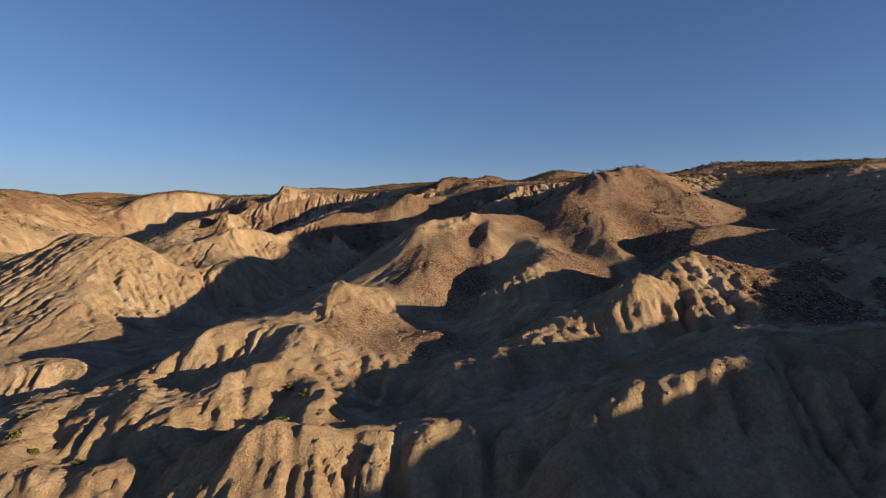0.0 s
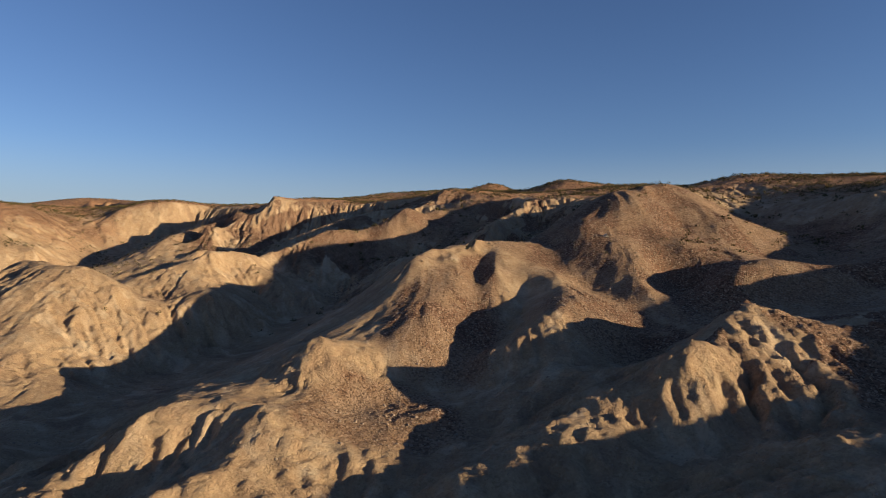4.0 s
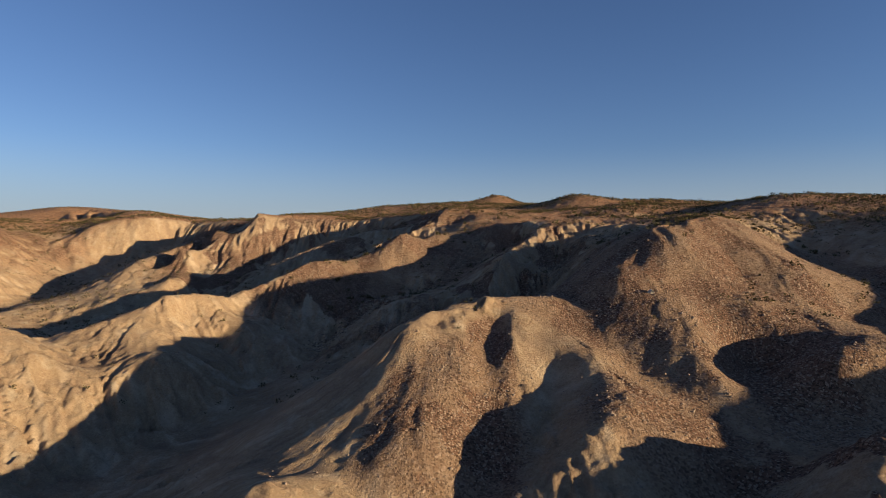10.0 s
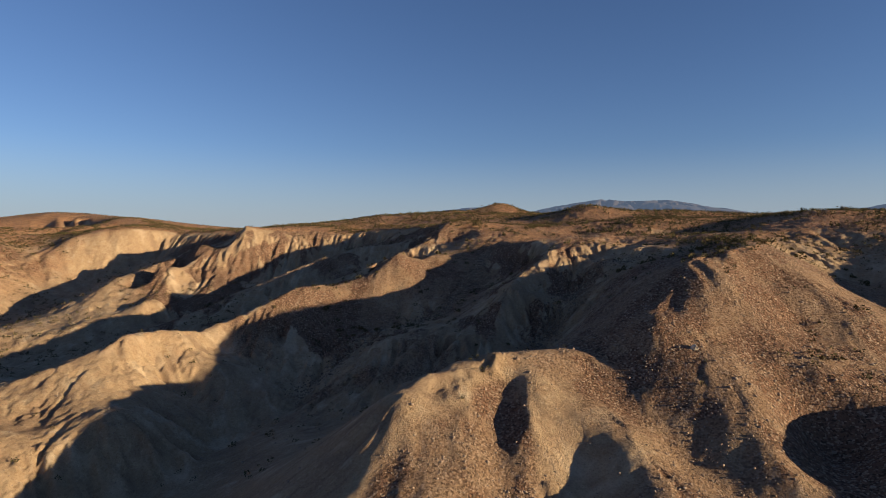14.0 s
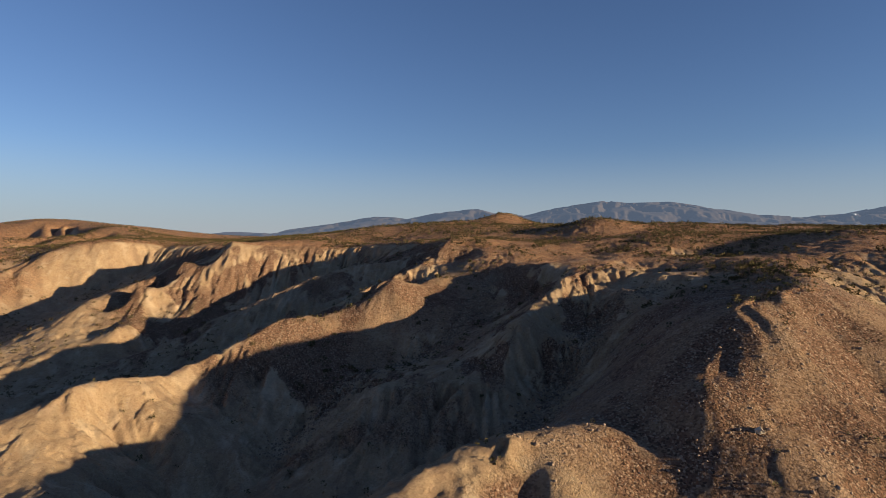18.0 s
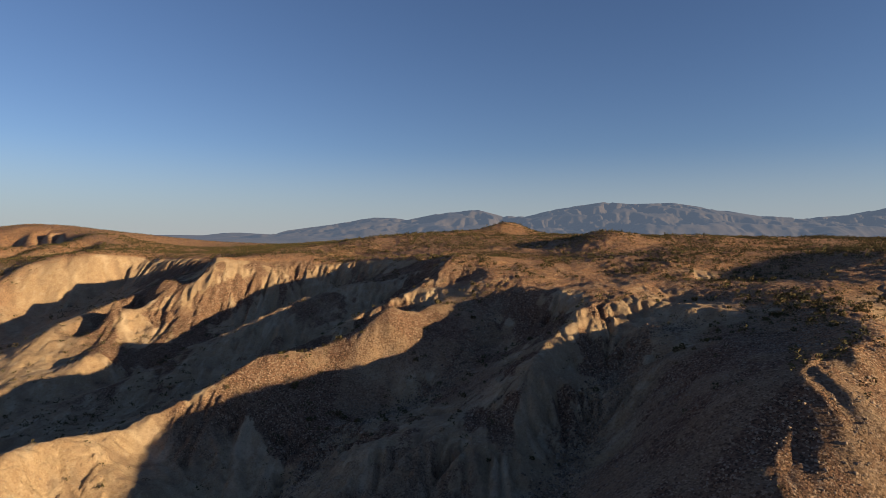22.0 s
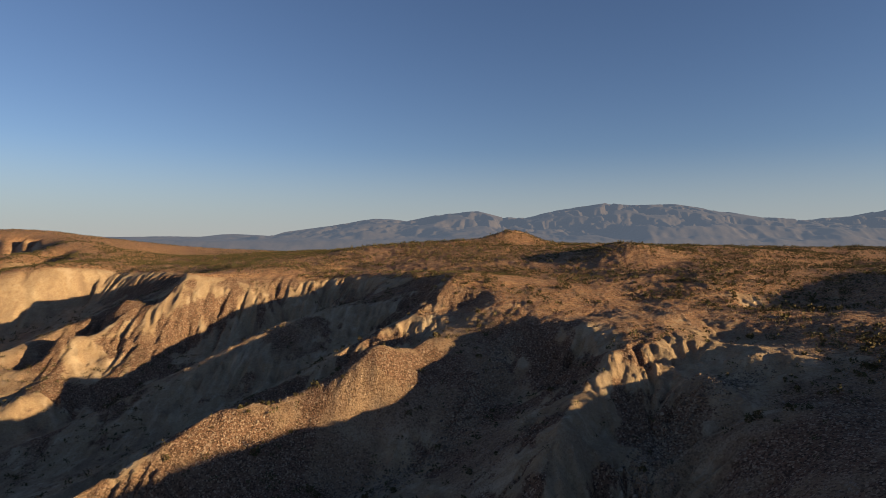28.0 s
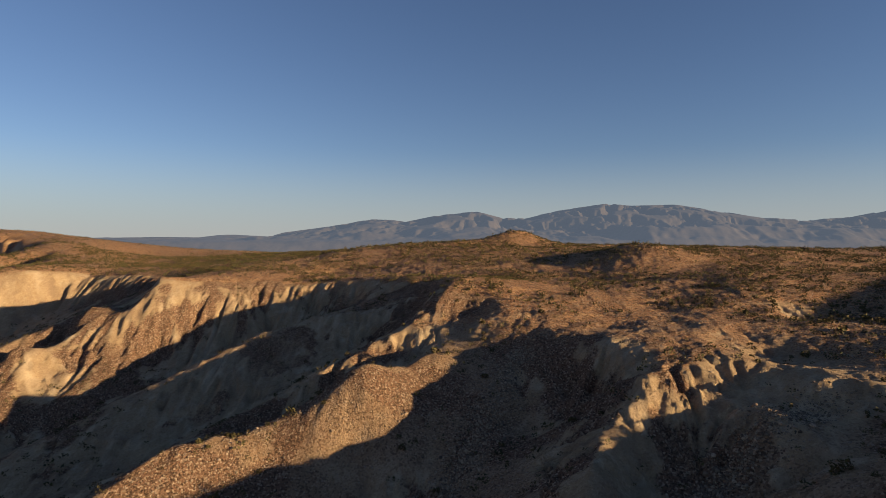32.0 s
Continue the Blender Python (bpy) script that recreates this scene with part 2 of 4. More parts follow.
# plateau
line((44, 350, 91.3), (65, 364, 94.1), (95, 372, 99.2), (139, 382, 101.1))
line((37.5, 330, 91.6), (74, 341, 92.9), (117, 340, 94.6))
line((-57, 485, 97.9), (0, 440, 99.8), (55, 415, 99.6), (110, 420, 104.9), (180, 420, 104.1))
line((-90, 560, 105.3), (-54, 540, 110), (0, 540, 112), (60, 545, 112), (120, 560, 112), (200, 560, 111), (320, 540, 110))
line((-700, 1250, 80), (-300, 1100, 85.1), (-100, 950, 88.2), (0, 850, 90.1), (300, 850, 88), every=40)
# gravel pyramid and its shoulder
line((74, 252, 86.6), (79, 268, 87.8), (76, 282, 87))
line((92, 264, 89.9), (88, 274, 89.8), (80, 287, 87.2), (70, 300, 89.2))
line((125, 345, 95.9), (113, 315, 94.6), (104, 285, 91.3), (92, 262, 91.5), (86, 250, 91), (80, 238, 89.2), (72, 234, 89.2), (66.5, 231, 87.3), (64.5, 222, 83.8), (60, 215, 79), (58.5, 205, 72), (53, 186, 63.6), (50.6, 165, 53.8))
line((68, 232, 84.6), (87, 229, 80.8), (104, 226, 75.9), (118, 216, 69.5))
line((88, 229, 82.8), (91.5, 213, 75), (95, 200, 64.2), (98, 186, 63))
line((66.5, 231, 87.3), (57.5, 227.7, 85.3), (51, 216.5, 78.4), (43, 207.5, 75))
line((49.5, 202, 71), (50.2, 197.7, 69.5))
line((47, 235, 80.5), (54, 252, 82.3), (64, 270, 85.1))
line((77, 211.6, 72.2), (70, 195, 67.8), (65, 183, 54.9), (56, 171, 55.3))
line((78, 179, 63.9), (86, 184, 63.8))
line((123, 234, 72.9), (137, 286, 88.5), (150, 302, 96.5), (178, 328, 102.5), (210, 340, 104))
line((150, 338, 101.5), (160, 345, 105), (178, 350, 105.3), (200, 348, 105))
line((100, 352, 92.7), (125, 360, 95.3))
line((123, 262, 79), (112, 245, 76), (120, 215, 67.9), (112, 190, 62.2), (100, 178, 60))
line((135, 235, 77), (150, 234, 85), (166, 236, 90), (185, 225, 88))
# unseen ridge beyond the right side, heights set to cast shadows on near slopes
line((95, 36, 50), (115, 30, 50.5), (150, 15, 48))
line((96, 44, 50.3), (108, 53, 57.5), (118, 72, 58), (124, 87, 58.3), (135, 108, 63.5), (138, 134, 69.8), (140, 141, 70.5), (153, 165, 73), (172, 190, 80), (185, 225, 88))
# hill in the middle
line((43, 207.5, 75), (33, 206.5, 67.5), (22.4, 205.5, 68.8), (16, 203, 69), (10, 200.8, 70.1), (0.6, 202, 67.2), (-7.3, 188.5, 65.8), (-13.5, 175, 56.5), (-16.5, 159, 49.9), (-22, 152, 47.7), (-24.4, 141, 50.3), (-26, 131, 45.3), (-35, 134, 43.1), (-51, 131, 40.9), (-60, 122, 35.4))
line((22.4, 205.5, 68.8), (25.4, 199.2, 64.7), (29.3, 189.8, 61.5), (29.3, 179.2, 60), (31, 172, 57.5), (34, 166, 56.8), (37, 159, 53), (39, 155, 51.9), (46, 154, 50.6))
line((34, 166, 56.5), (28.4, 158, 55.5), (24, 153.7, 54.2), (19, 150, 51.4), (13.6, 147, 48.5), (7.8, 145, 47.3), (5, 139, 43), every=5)
line((-2, 198, 66.5), (-2.3, 184, 61.1), (-2, 175, 57.7), (-3, 157, 51.9), (-5, 145, 45.4), (-7, 134, 40.3))
line((11, 198, 64.5), (9.8, 190, 60.3), (8.3, 182, 57.3), (7.2, 173, 54.8), (6.8, 164, 50.5), (7, 152, 45), (3, 133, 39.8), every=4)
line((6.3, 194, 65), (4.3, 181, 60), (5, 174, 57.5), every=4)
line((16, 200, 67), (15.5, 192, 64.5), (13.2, 182, 61), (12.7, 177, 57.5), (11.5, 170, 54), (10, 160, 49.5), every=4)
line((20, 196, 65), (19.5, 189, 62), (17, 183, 60), every=4)
line((24.5, 193, 63), (24.5, 184, 60.5), (25.5, 178, 58), every=4)
line((22, 186, 60.8), (20.8, 177.5, 54.6), (19, 167, 52.8), (15, 159, 48.3), (10.5, 153, 46), (6, 148, 43.7))
line((-26, 131, 45.3), (-16, 128, 39.1), (-2, 125, 40.3))
line((-28, 128, 41.5), (-27, 115, 43.3), (-22, 103, 35.7), (-18, 93, 36), (-17, 87, 31.2))
line((-28, 128, 41.5), (-35, 120, 43.8), (-42, 114, 41.1), (-47, 113, 41.6), (-53, 110, 36.4))
line((-36, 109, 37.2), (-47, 105, 32.1), (-54, 98, 33.7))
line((-32, 101, 33.5), (-33, 92, 31.2))
# valley east and south of it
line((34, 198, 64.5), (35, 188, 60), (38, 180, 56.2), (46, 168, 53.2), (50, 162, 52), (40, 142, 43.3), (26, 129, 45.8), (8, 116, 38.2), (-4, 106, 35.7), (-12, 96, 31.9), (-18, 86, 32.5), (-33, 84, 29), (-55, 84, 26.8))
# rough ridge on the right
line((1.4, 100.6, 38.7), (11, 104, 39.7), (17.5, 116.8, 42), (26, 119, 45.4), (31.7, 118.5, 46.9), (35, 118.8, 50.7), (40.3, 118.8, 53.5), (45, 124, 52), (50.4, 132, 54.8), (59.5, 141.7, 57.4), (65, 140, 55.4), (71.4, 139, 53), (85, 133, 53.9), (110, 131, 57.5))
line((38, 127, 48.4), (46, 136, 50.3), (53, 144, 52))
line((16.4, 107, 42), (15.5, 102, 39))
line((18.9, 109, 41.5), (25, 113, 42.7), (33.4, 110, 42.3), (43, 111.2, 42.7), (48, 112.2, 44.8), (55, 114, 46.2), (60, 123, 49.6), (66, 126, 51.7))
line((16, 104, 38.9), (31.7, 102, 39.2), (38, 104, 39.7), (52, 107, 42.6))
line((62, 182, 56.1), (71, 169, 62.7), (90, 168.3, 62.6), (115, 172, 66), (140, 168, 72))
line((63, 164, 52.8), (74, 163.5, 55), (88, 163, 56.5), (108, 164, 59.5))
line((55, 153, 49.5), (72, 153, 51.9), (92, 152, 55), (122, 150, 60))
# near ridges
line((17, 79, 38), (20, 77, 39.2), (26, 77.5, 40.3), (34, 79, 41.6), (43, 80, 43.4), (60, 83, 46), (80, 86, 49), (105, 86, 53.5))
line((19.5, 73.5, 38), (22.5, 74, 40.3), (28, 73.8, 41.3), (34, 74.8, 42.7), (40, 75, 42.6), every=4)
line((20, 70, 33.5), (28, 69.5, 34.5), (36, 70, 35.5), every=5)
line((14, 70, 35), (13, 64, 32), (12, 57, 27))
line((8.5, 73, 29), (6, 64, 23))
line((20, 70, 33.5), (22, 63, 30.5), (25, 55, 29))
line((5, 92, 35), (22, 95, 36.8), (40, 99, 43.7), (60, 104, 44.8), (90, 111, 47.6), (115, 107, 54))
line((-35, 80, 32.9), (-22.6, 78, 36), (-10, 78, 33.9), (-1.8, 78, 34.5), (4.3, 76, 32.6), (9, 71, 28))
line((-25, 66, 25.6), (-5, 66, 24.5), (6, 64, 22.5))
line((-46, 78, 29.3), (-55, 77, 29), (-66, 79, 28.5))
line((-46, 86, 31.4), (-60, 88, 30.6))
line((-47, 72, 22), (-60, 71, 21))
line((-34, 92, 33.4), (-42, 94, 34.2), (-49, 93.5, 34.7), (-51, 101.6, 35.5), (-62, 103, 33.4), (-73, 104.6, 32.8), (-85, 96, 29))
line((-38, 76, 25.8), (-39, 84, 29.1), (-41, 88, 33.1))
line((-36.3, 96.2, 36.9), (-29.3, 104.3, 39.2))
line((-25.5, 97, 34.1), (-26, 91, 31.2))
line((45, 62, 31.2), (25, 58, 26.2), (0, 50, 20), (-40, 55, 20), (-70, 60, 21))
# lit spurs at the left
line((-140, 222, 62.2), (-120, 210, 61.1), (-106, 206, 60.5), (-93, 203, 48.5), (-81, 206, 46.8))
line((-106, 206, 56.7), (-108, 185, 48), (-101, 160, 39.4), (-96, 142, 32.8))
line((-117, 167, 40.9), (-140, 150, 30.1))
line((-60, 222, 42.8), (-75, 215, 51), (-92, 217, 49.4), (-110, 224, 54.3))
line((-81, 230, 53.5), (-81, 240, 55.6), (-80, 250, 55.1), (-82, 258, 62.6))
line((-61, 117, 34.4), (-72, 118, 36.2), (-85, 114, 34), (-97, 108, 31))
line((-64, 110, 32.8), (-78, 110, 30.9))
line((-160, 235, 50), (-200, 260, 52), (-240, 300, 58), (-290, 330, 68))
line((-170, 190, 40.3), (-220, 180, 40), (-280, 200, 50))
# land beyond the sides
line((150, 50, 58), (170, 90, 62), (200, 130, 70))
line((240, 170, 84), (260, 230, 96), (250, 300, 101), (260, 400, 105))
line((60, 20, 33), (60, -30, 28), (100, -60, 36), (200, -40, 55), every=20)
line((-150, 40, 18), (-200, 90, 20), (-280, 110, 24))
line((-60, 10, 14), (0, 0, 13), (40, -20, 22), (0, -120, 14), (-150, -80, 12))
line((500, 300, 100), (500, 0, 70), (300, -300, 50), (-300, -300, 20), (-600, 0, 30), (-700, 400, 75), (-750, 800, 105), every=60)
line((500, 700, 100), (300, 900, 85), every=60)

ROUGH_ZONES = [(12, 106, 34, 16), (26, 142, 22, 14), (75, 95, 70, 28), (60, 122, 38, 20), (62, 72, 26, 14), (-48, 95, 26, 18), (95, 150, 45, 25)]
COAT_ZONES = [(-100, 425, 60, 34), (-20, 390, 40, 40), (35, 320, 40, 40), (90, 150, 50, 32), (-320, 440, 75, 70), (-120, 385, 40, 30), (-5, 290, 60, 38), (-60, 340, 60, 30), (100, 108, 36, 26), (-150, 470, 40, 20), (-268, 482, 26, 18), (-340, 690, 190, 110), (-292, 430, 34, 50)]
KNOLLS = [(45, 574, 8.5, 20), (91, 460, 6.8, 24), (150, 470, 3.0, 32), (8, 560, 1.5, 30)]
# slopes with hardly any relief
SMOOTH_ZONES = [(23, 187, 9, 16), (-27, 172, 13, 26), (-36, 205, 24, 26), (36, 185, 8, 16), (28, 168, 8, 14), (-10, 180, 8, 14)]
GRAVEL_ZONES = [(75, 215, 55, 60), (-1, 160, 12, 24), (9, 178, 5, 18), (38, 163, 12, 22), (-15, 322, 34, 16), (-40, 300, 26, 14), (76, 262, 30, 24), (5, 320, 12, 40), (-10, 126, 14, 12)]


PLACES = {}
for px, py, pz in LINES:
    PLACES[(round(px / 2.0), round(py / 2.0))] = (px, py, pz)
CONTROL = np.array(list(PLACES.values()))


def fit_land():
    p = CONTROL[:, :2]
    n = len(p)
    r = np.hypot(p[:, None, 0] - p[None, :, 0], p[:, None, 1] - p[None, :, 1])
    a = np.zeros((n + 3, n + 3))
    a[:n, :n] = -r + np.eye(n) * 0.6
    a[:n, n], a[:n, n + 1:] = 1, p / 100
    a[n, :n], a[n + 1:, :n] = 1, p.T / 100
    return np.linalg.solve(a, np.r_[CONTROL[:, 2], 0, 0, 0])


WEIGHTS = fit_land()


def base_land(x, y):
    shape, x, y = x.shape, x.ravel(), y.ravel()
    out = np.empty(len(x))
    for k in range(0, len(x), 20000):
        u, v = x[k:k + 20000].astype(np.float32), y[k:k + 20000].astype(np.float32)
        d = np.sqrt((u[:, None] - CONTROL[None, :, 0].astype(np.float32)) ** 2 + (v[:, None] - CONTROL[None, :, 1].astype(np.float32)) ** 2)
        n = len(CONTROL)
        out[k:k + 20000] = -d @ WEIGHTS[:n].astype(np.float32) + WEIGHTS[n] + (u * WEIGHTS[n + 1] + v * WEIGHTS[n + 2]) / 100
    # knolls on the plateau
    for kx, ky, rise, wide in KNOLLS:
        out += rise * np.exp(-((x - kx) ** 2 + (y - ky) ** 2) / wide ** 2)
    # far out, the plain
    far = step(np.hypot(x, y - 300), 1000, 1700)
    out = out * (1 - far) + 55 * far
    return out.reshape(shape)


def grid_axis(lo, hi, core_lo, core_hi, fine, mid_lo, mid_hi):
    """Finest in the core, a little coarser to the middle bounds, wide beyond."""
    core = list(np.arange(core_lo, core_hi + fine / 2, fine))
    up, stepv = [core[-1]], fine
    while up[-1] < hi:
        stepv = min(stepv * (1.006 if up[-1] < mid_hi else 1.05), 160)
        up.append(up[-1] + stepv)
    down, stepv = [core[0]], fine
    while down[-1] > lo:
        stepv = min(stepv * (1.006 if down[-1] > mid_lo else 1.05), 160)
        down.append(down[-1] - stepv)
    return np.array(down[:0:-1] + core + up[1:])


XS = grid_axis(-4600, 4600, -85, 95, 0.48, -440, 190)
YS = grid_axis(-1200, 4900, 66, 320, 0.48, 55, 720)
YS = np.concatenate([YS[YS < 66], np.arange(66, 132, 0.34), YS[YS >= 132]])
GX, GY = np.meshgrid(XS, YS)
BASE = base_land(GX, GY)


def lookup(grid, x, y):
    """Bilinear reading of a grid on the axes XS, YS."""
    i = np.clip(np.searchsorted(XS, x) - 1, 0, len(XS) - 2)
    j = np.clip(np.searchsorted(YS, y) - 1, 0, len(YS) - 2)
    fx = np.clip((x - XS[i]) / (XS[i + 1] - XS[i]), 0, 1)
    fy = np.clip((y - YS[j]) / (YS[j + 1] - YS[j]), 0, 1)
    return (grid[j, i] * (1 - fx) + grid[j, i + 1] * fx) * (1 - fy) + (grid[j + 1, i] * (1 - fx) + grid[j + 1, i + 1] * fx) * fy


def slopes(h):
    dy, dx = np.gradient(h, YS, XS)
    return dx, dy


NEAR = step(np.hypot(GX, GY - 250), 900, 300)           # fine relief fades out far off
HIGH = step(BASE, 89, 96)
# gravelly, smoother parts
GRAVEL = np.zeros_like(GX)
for zx, zy, rx, ry in GRAVEL_ZONES:
    GRAVEL = np.maximum(GRAVEL, step(((GX - zx) / rx) ** 2 + ((GY - zy) / ry) ** 2 + 0.5 * fbm(GX, GY, 14, 4, 5), 1.5, 0.6))
SMOOTH = np.zeros_like(GX)
for zx, zy, rx, ry in SMOOTH_ZONES:
    SMOOTH = np.maximum(SMOOTH, step(((GX - zx) / rx) ** 2 + ((GY - zy) / ry) ** 2 + 0.3 * fbm(GX, GY, 14, 3, 6), 1.5, 0.7))
EVEN = np.maximum(GRAVEL, 0.9 * SMOOTH)
LAND = BASE + NEAR * (1 - 0.45 * HIGH) * (1 - 0.7 * EVEN) * (1.6 * fbm(GX, GY, 28, 3, 3) * 0.6 + 0.34 * ridged(GX, GY, 13, 4, 9))

ROUGH = np.zeros_like(GX)
for zx, zy, rx, ry in ROUGH_ZONES:
    ROUGH = np.maximum(ROUGH, step(((GX - zx) / rx) ** 2 + ((GY - zy) / ry) ** 2 + 0.4 * fbm(GX, GY, 18, 3, 7), 1.4, 0.6))
LAND = LAND + ROUGH * (0.35 * ridged(GX, GY, 8, 3, 12) - 0.18)


# broad, hardly fluted walls round the far amphitheatre
CALM = np.maximum(0.35 * step(GX, -135, -165) * step(GY, 405, 440), 0.5 * step(((GX + 100) / 55) ** 2 + ((GY - 430) / 34) ** 2, 1.3, 0.6))


def erosion(cell=1.0, x0=-335.0, x1=150.0, y0=48.0, y1=560.0, rounds=14):
    """Running water cuts gullies: depth grows with the catchment and the slope."""
    ax, ay = np.arange(x0, x1 + 0.1, cell), np.arange(y0, y1 + 0.1, cell)
    ex, ey = np.meshgrid(ax, ay)
    h = lookup(LAND, ex, ey)
    h = h + (1 - 0.9 * lookup(EVEN, ex, ey)) * (0.55 * fbm(ex, ey, 8, 3, 101) + 0.12 * fbm(ex, ey, 2.6, 2, 105))
    first = h.copy()
    hard = (1 - 0.85 * lookup(EVEN, ex, ey)) * (0.25 + 1.15 * step(fbm(ex, ey, 30, 3, 111), -0.7, 0.8)) * step(lookup(BASE, ex, ey), 99, 90) * (1 - 0.75 * lookup(CALM, ex, ey))
    rows, cols = h.shape
    ids = np.arange(h.size).reshape(h.shape)
    for turn in range(rounds):
        best, to = np.zeros_like(h), ids.copy()
        for dj in (-1, 0, 1):
            for di in (-1, 0, 1):
                if di or dj:
                    far = math.hypot(di, dj) * cell
                    js, je, is_, ie = max(0, -dj), rows - max(0, dj), max(0, -di), cols - max(0, di)
                    drop = np.full_like(h, -1.0)
                    drop[js:je, is_:ie] = (h[js:je, is_:ie] - h[js + dj:je + dj, is_ + di:ie + di]) / far
                    better = drop > best
                    best[better] = drop[better]
                    to[better] = (ids + dj * cols + di)[better]
        order = np.argsort(-h, axis=None).tolist()
        receiver, water = to.ravel().tolist(), [1.0] * h.size
        for k in order:
            r = receiver[k]
            if r != k:
                water[r] += water[k]
        water = np.array(water).reshape(h.shape)
        cut = 0.064 * np.minimum(water, 350.0) ** 0.45 * np.maximum(best - 0.12, 0) * hard
        h = h - np.minimum(cut, 0.45 * best * cell)
        soft = h.copy()
        soft[1:-1, 1:-1] = (h[:-2, 1:-1] + h[2:, 1:-1] + h[1:-1, :-2] + h[1:-1, 2:]) / 4
        h = h * 0.97 + soft * 0.03
    edge = np.minimum(np.minimum(ex - x0, x1 - ex), np.minimum(ey - y0, y1 - ey))
    change = (h - first) * step(edge, 0, 25)
    i = np.clip((GX - x0) / cell, 0, cols - 1.001)
    j = np.clip((GY - y0) / cell, 0, rows - 1.001)
    i0, j0 = i.astype(int), j.astype(int)
    fi, fj = i - i0, j - j0
    out = (change[j0, i0] * (1 - fi) + change[j0, i0 + 1] * fi) * (1 - fj) + (change[j0 + 1, i0] * (1 - fi) + change[j0 + 1, i0 + 1] * fi) * fj
    inside = (GX > x0) & (GX < x1) & (GY > y0) & (GY < y1)
    return np.where(inside, out, 0)


CUT = erosion()
LAND = LAND + CUT - CUT[(GX > -60) & (GX < 60) & (GY > 100) & (GY < 300)].mean() * 0.5
DX, DY = slopes(LAND)
STEEP = np.hypot(DX, DY)


def streaks(size, steps, stride, seed):
    """Noise drawn out along the fall of the slope: rills and flutes."""
    x, y = GX.copy(), GY.copy()
    total = np.zeros_like(x)
    wx, wy = GX + 0.3 * size * fbm(GX, GY, 2.2 * size, 2, seed + 20), GY + 0.3 * size * fbm(GX, GY, 2.2 * size, 2, seed + 30)
    x, y = wx, wy
    for k in range(steps):
        total += vnoise(x / size, y / size, seed)
        gx, gy = lookup(DX, x, y), lookup(DY, x, y)
        g = np.hypot(gx, gy) + 0.05
        x, y = x - stride * gx / g, y - stride * gy / g
    return total / total.std() * 0.5


R0 = streaks(10.0, 8, 2.2, 31)
R1 = streaks(4.6, 13, 1.3, 41)
R2 = streaks(2.1, 14, 0.75, 57)
R3 = streaks(1.15, 12, 0.55, 73)
R4 = streaks(0.8, 8, 0.4, 87)
BARE = step(((GX + 402) / 42) ** 2 + ((GY - 718) / 24) ** 2, 0.8, 1.4)          # no plants on the worn patch of the far hill
PLATEAU = step(BASE + 3 * fbm(GX, GY, 25, 3, 6), 86, 93) * step(STEEP - 0.5 * step(BASE, 96, 102), 0.5, 0.28)
PLATEAU = np.maximum(PLATEAU, 0.35 * step(GX - 0.35 * (GY - 400) + 14 * fbm(GX, GY, 30, 3, 8), -238, -262) * step(STEEP, 1.0, 0.7) * BARE)
FLUTE = np.maximum(step(STEEP, 0.27, 0.85), 0.35 * ROUGH) * (1 - 0.55 * CALM) * (1 - 0.9 * EVEN) * (1 - PLATEAU) * NEAR
CLIFF = step(STEEP, 0.45, 0.9)
VARY = 0.2 + 1.1 * step(fbm(GX, GY, 24, 3, 131), -0.7, 0.9)
VARY_FINE = 0.35 + 0.95 * step(fbm(GX, GY, 13, 3, 141), -0.7, 0.9)


def rills(r):
    """Few sharp rills between smooth faces."""
    return 1.3 * np.minimum(r + 0.1, 0) + 0.25 * r


def clefts(r, wide=0.3):
    """A branching net of narrow clefts."""
    return -np.maximum(1 - np.abs(r) / wide, 0) ** 1.3


def crags(x, y, size, seed):
    """Broken, angular crust: flat-topped plates with sharp steps between them."""
    n = vnoise(x / size, y / size, seed) + 0.5 * vnoise(x / size * 1.9, y / size * 1.9, seed + 1)
    return np.clip(3.0 * n, -1, 1) * 0.55 + 0.6 * n - 0.8 * np.maximum(1 - np.abs(n) / 0.14, 0)


LAND = LAND + FLUTE * (VARY * (1 - 0.55 * CLIFF) * (1 - 0.85 * ROUGH) * (0.6 * rills(R0) + 0.4 * rills(R1) + 0.55 * clefts(R0 + 0.35 * R1, 0.22)) + 1.3 * VARY_FINE * (1 - 0.6 * ROUGH) * ((0.28 + 0.36 * CLIFF) * (R2 - 0.4 * R2 * R2) + 0.45 * clefts(R1 + 0.3 * R2) + (0.12 + 0.16 * CLIFF) * R3 + 0.3 * CLIFF * clefts(R2 + 0.3 * R3)))
WARP_X, WARP_Y = GX + 1.6 * fbm(GX, GY, 7, 3, 161), GY + 1.6 * fbm(GX, GY, 7, 3, 171)
LUMPY = NEAR * (1 - PLATEAU) * (1 - 0.5 * CLIFF * (1 - ROUGH)) * (1 - 0.97 * EVEN) * (0.35 + 0.65 * FLUTE)
LAND += FLUTE * VARY_FINE * (1 - 0.4 * ROUGH) * (0.5 * (0.42 - np.abs(R2 + 0.3 * R3)) + 0.32 * (0.42 - np.abs(R3 + 0.3 * R2)) + 0.2 * (0.42 - np.abs(R4)))
LAND += 0.2 * LUMPY * ((0.9 * VARY * (1 - 0.5 * ROUGH)) * (lumps(WARP_X, WARP_Y * 0.8, 6.5, 1) - 0.7) + (0.42 * VARY_FINE * (1 - 0.25 * ROUGH)) * (lumps(WARP_X, WARP_Y * 0.8, 2.7, 2) - 0.7))
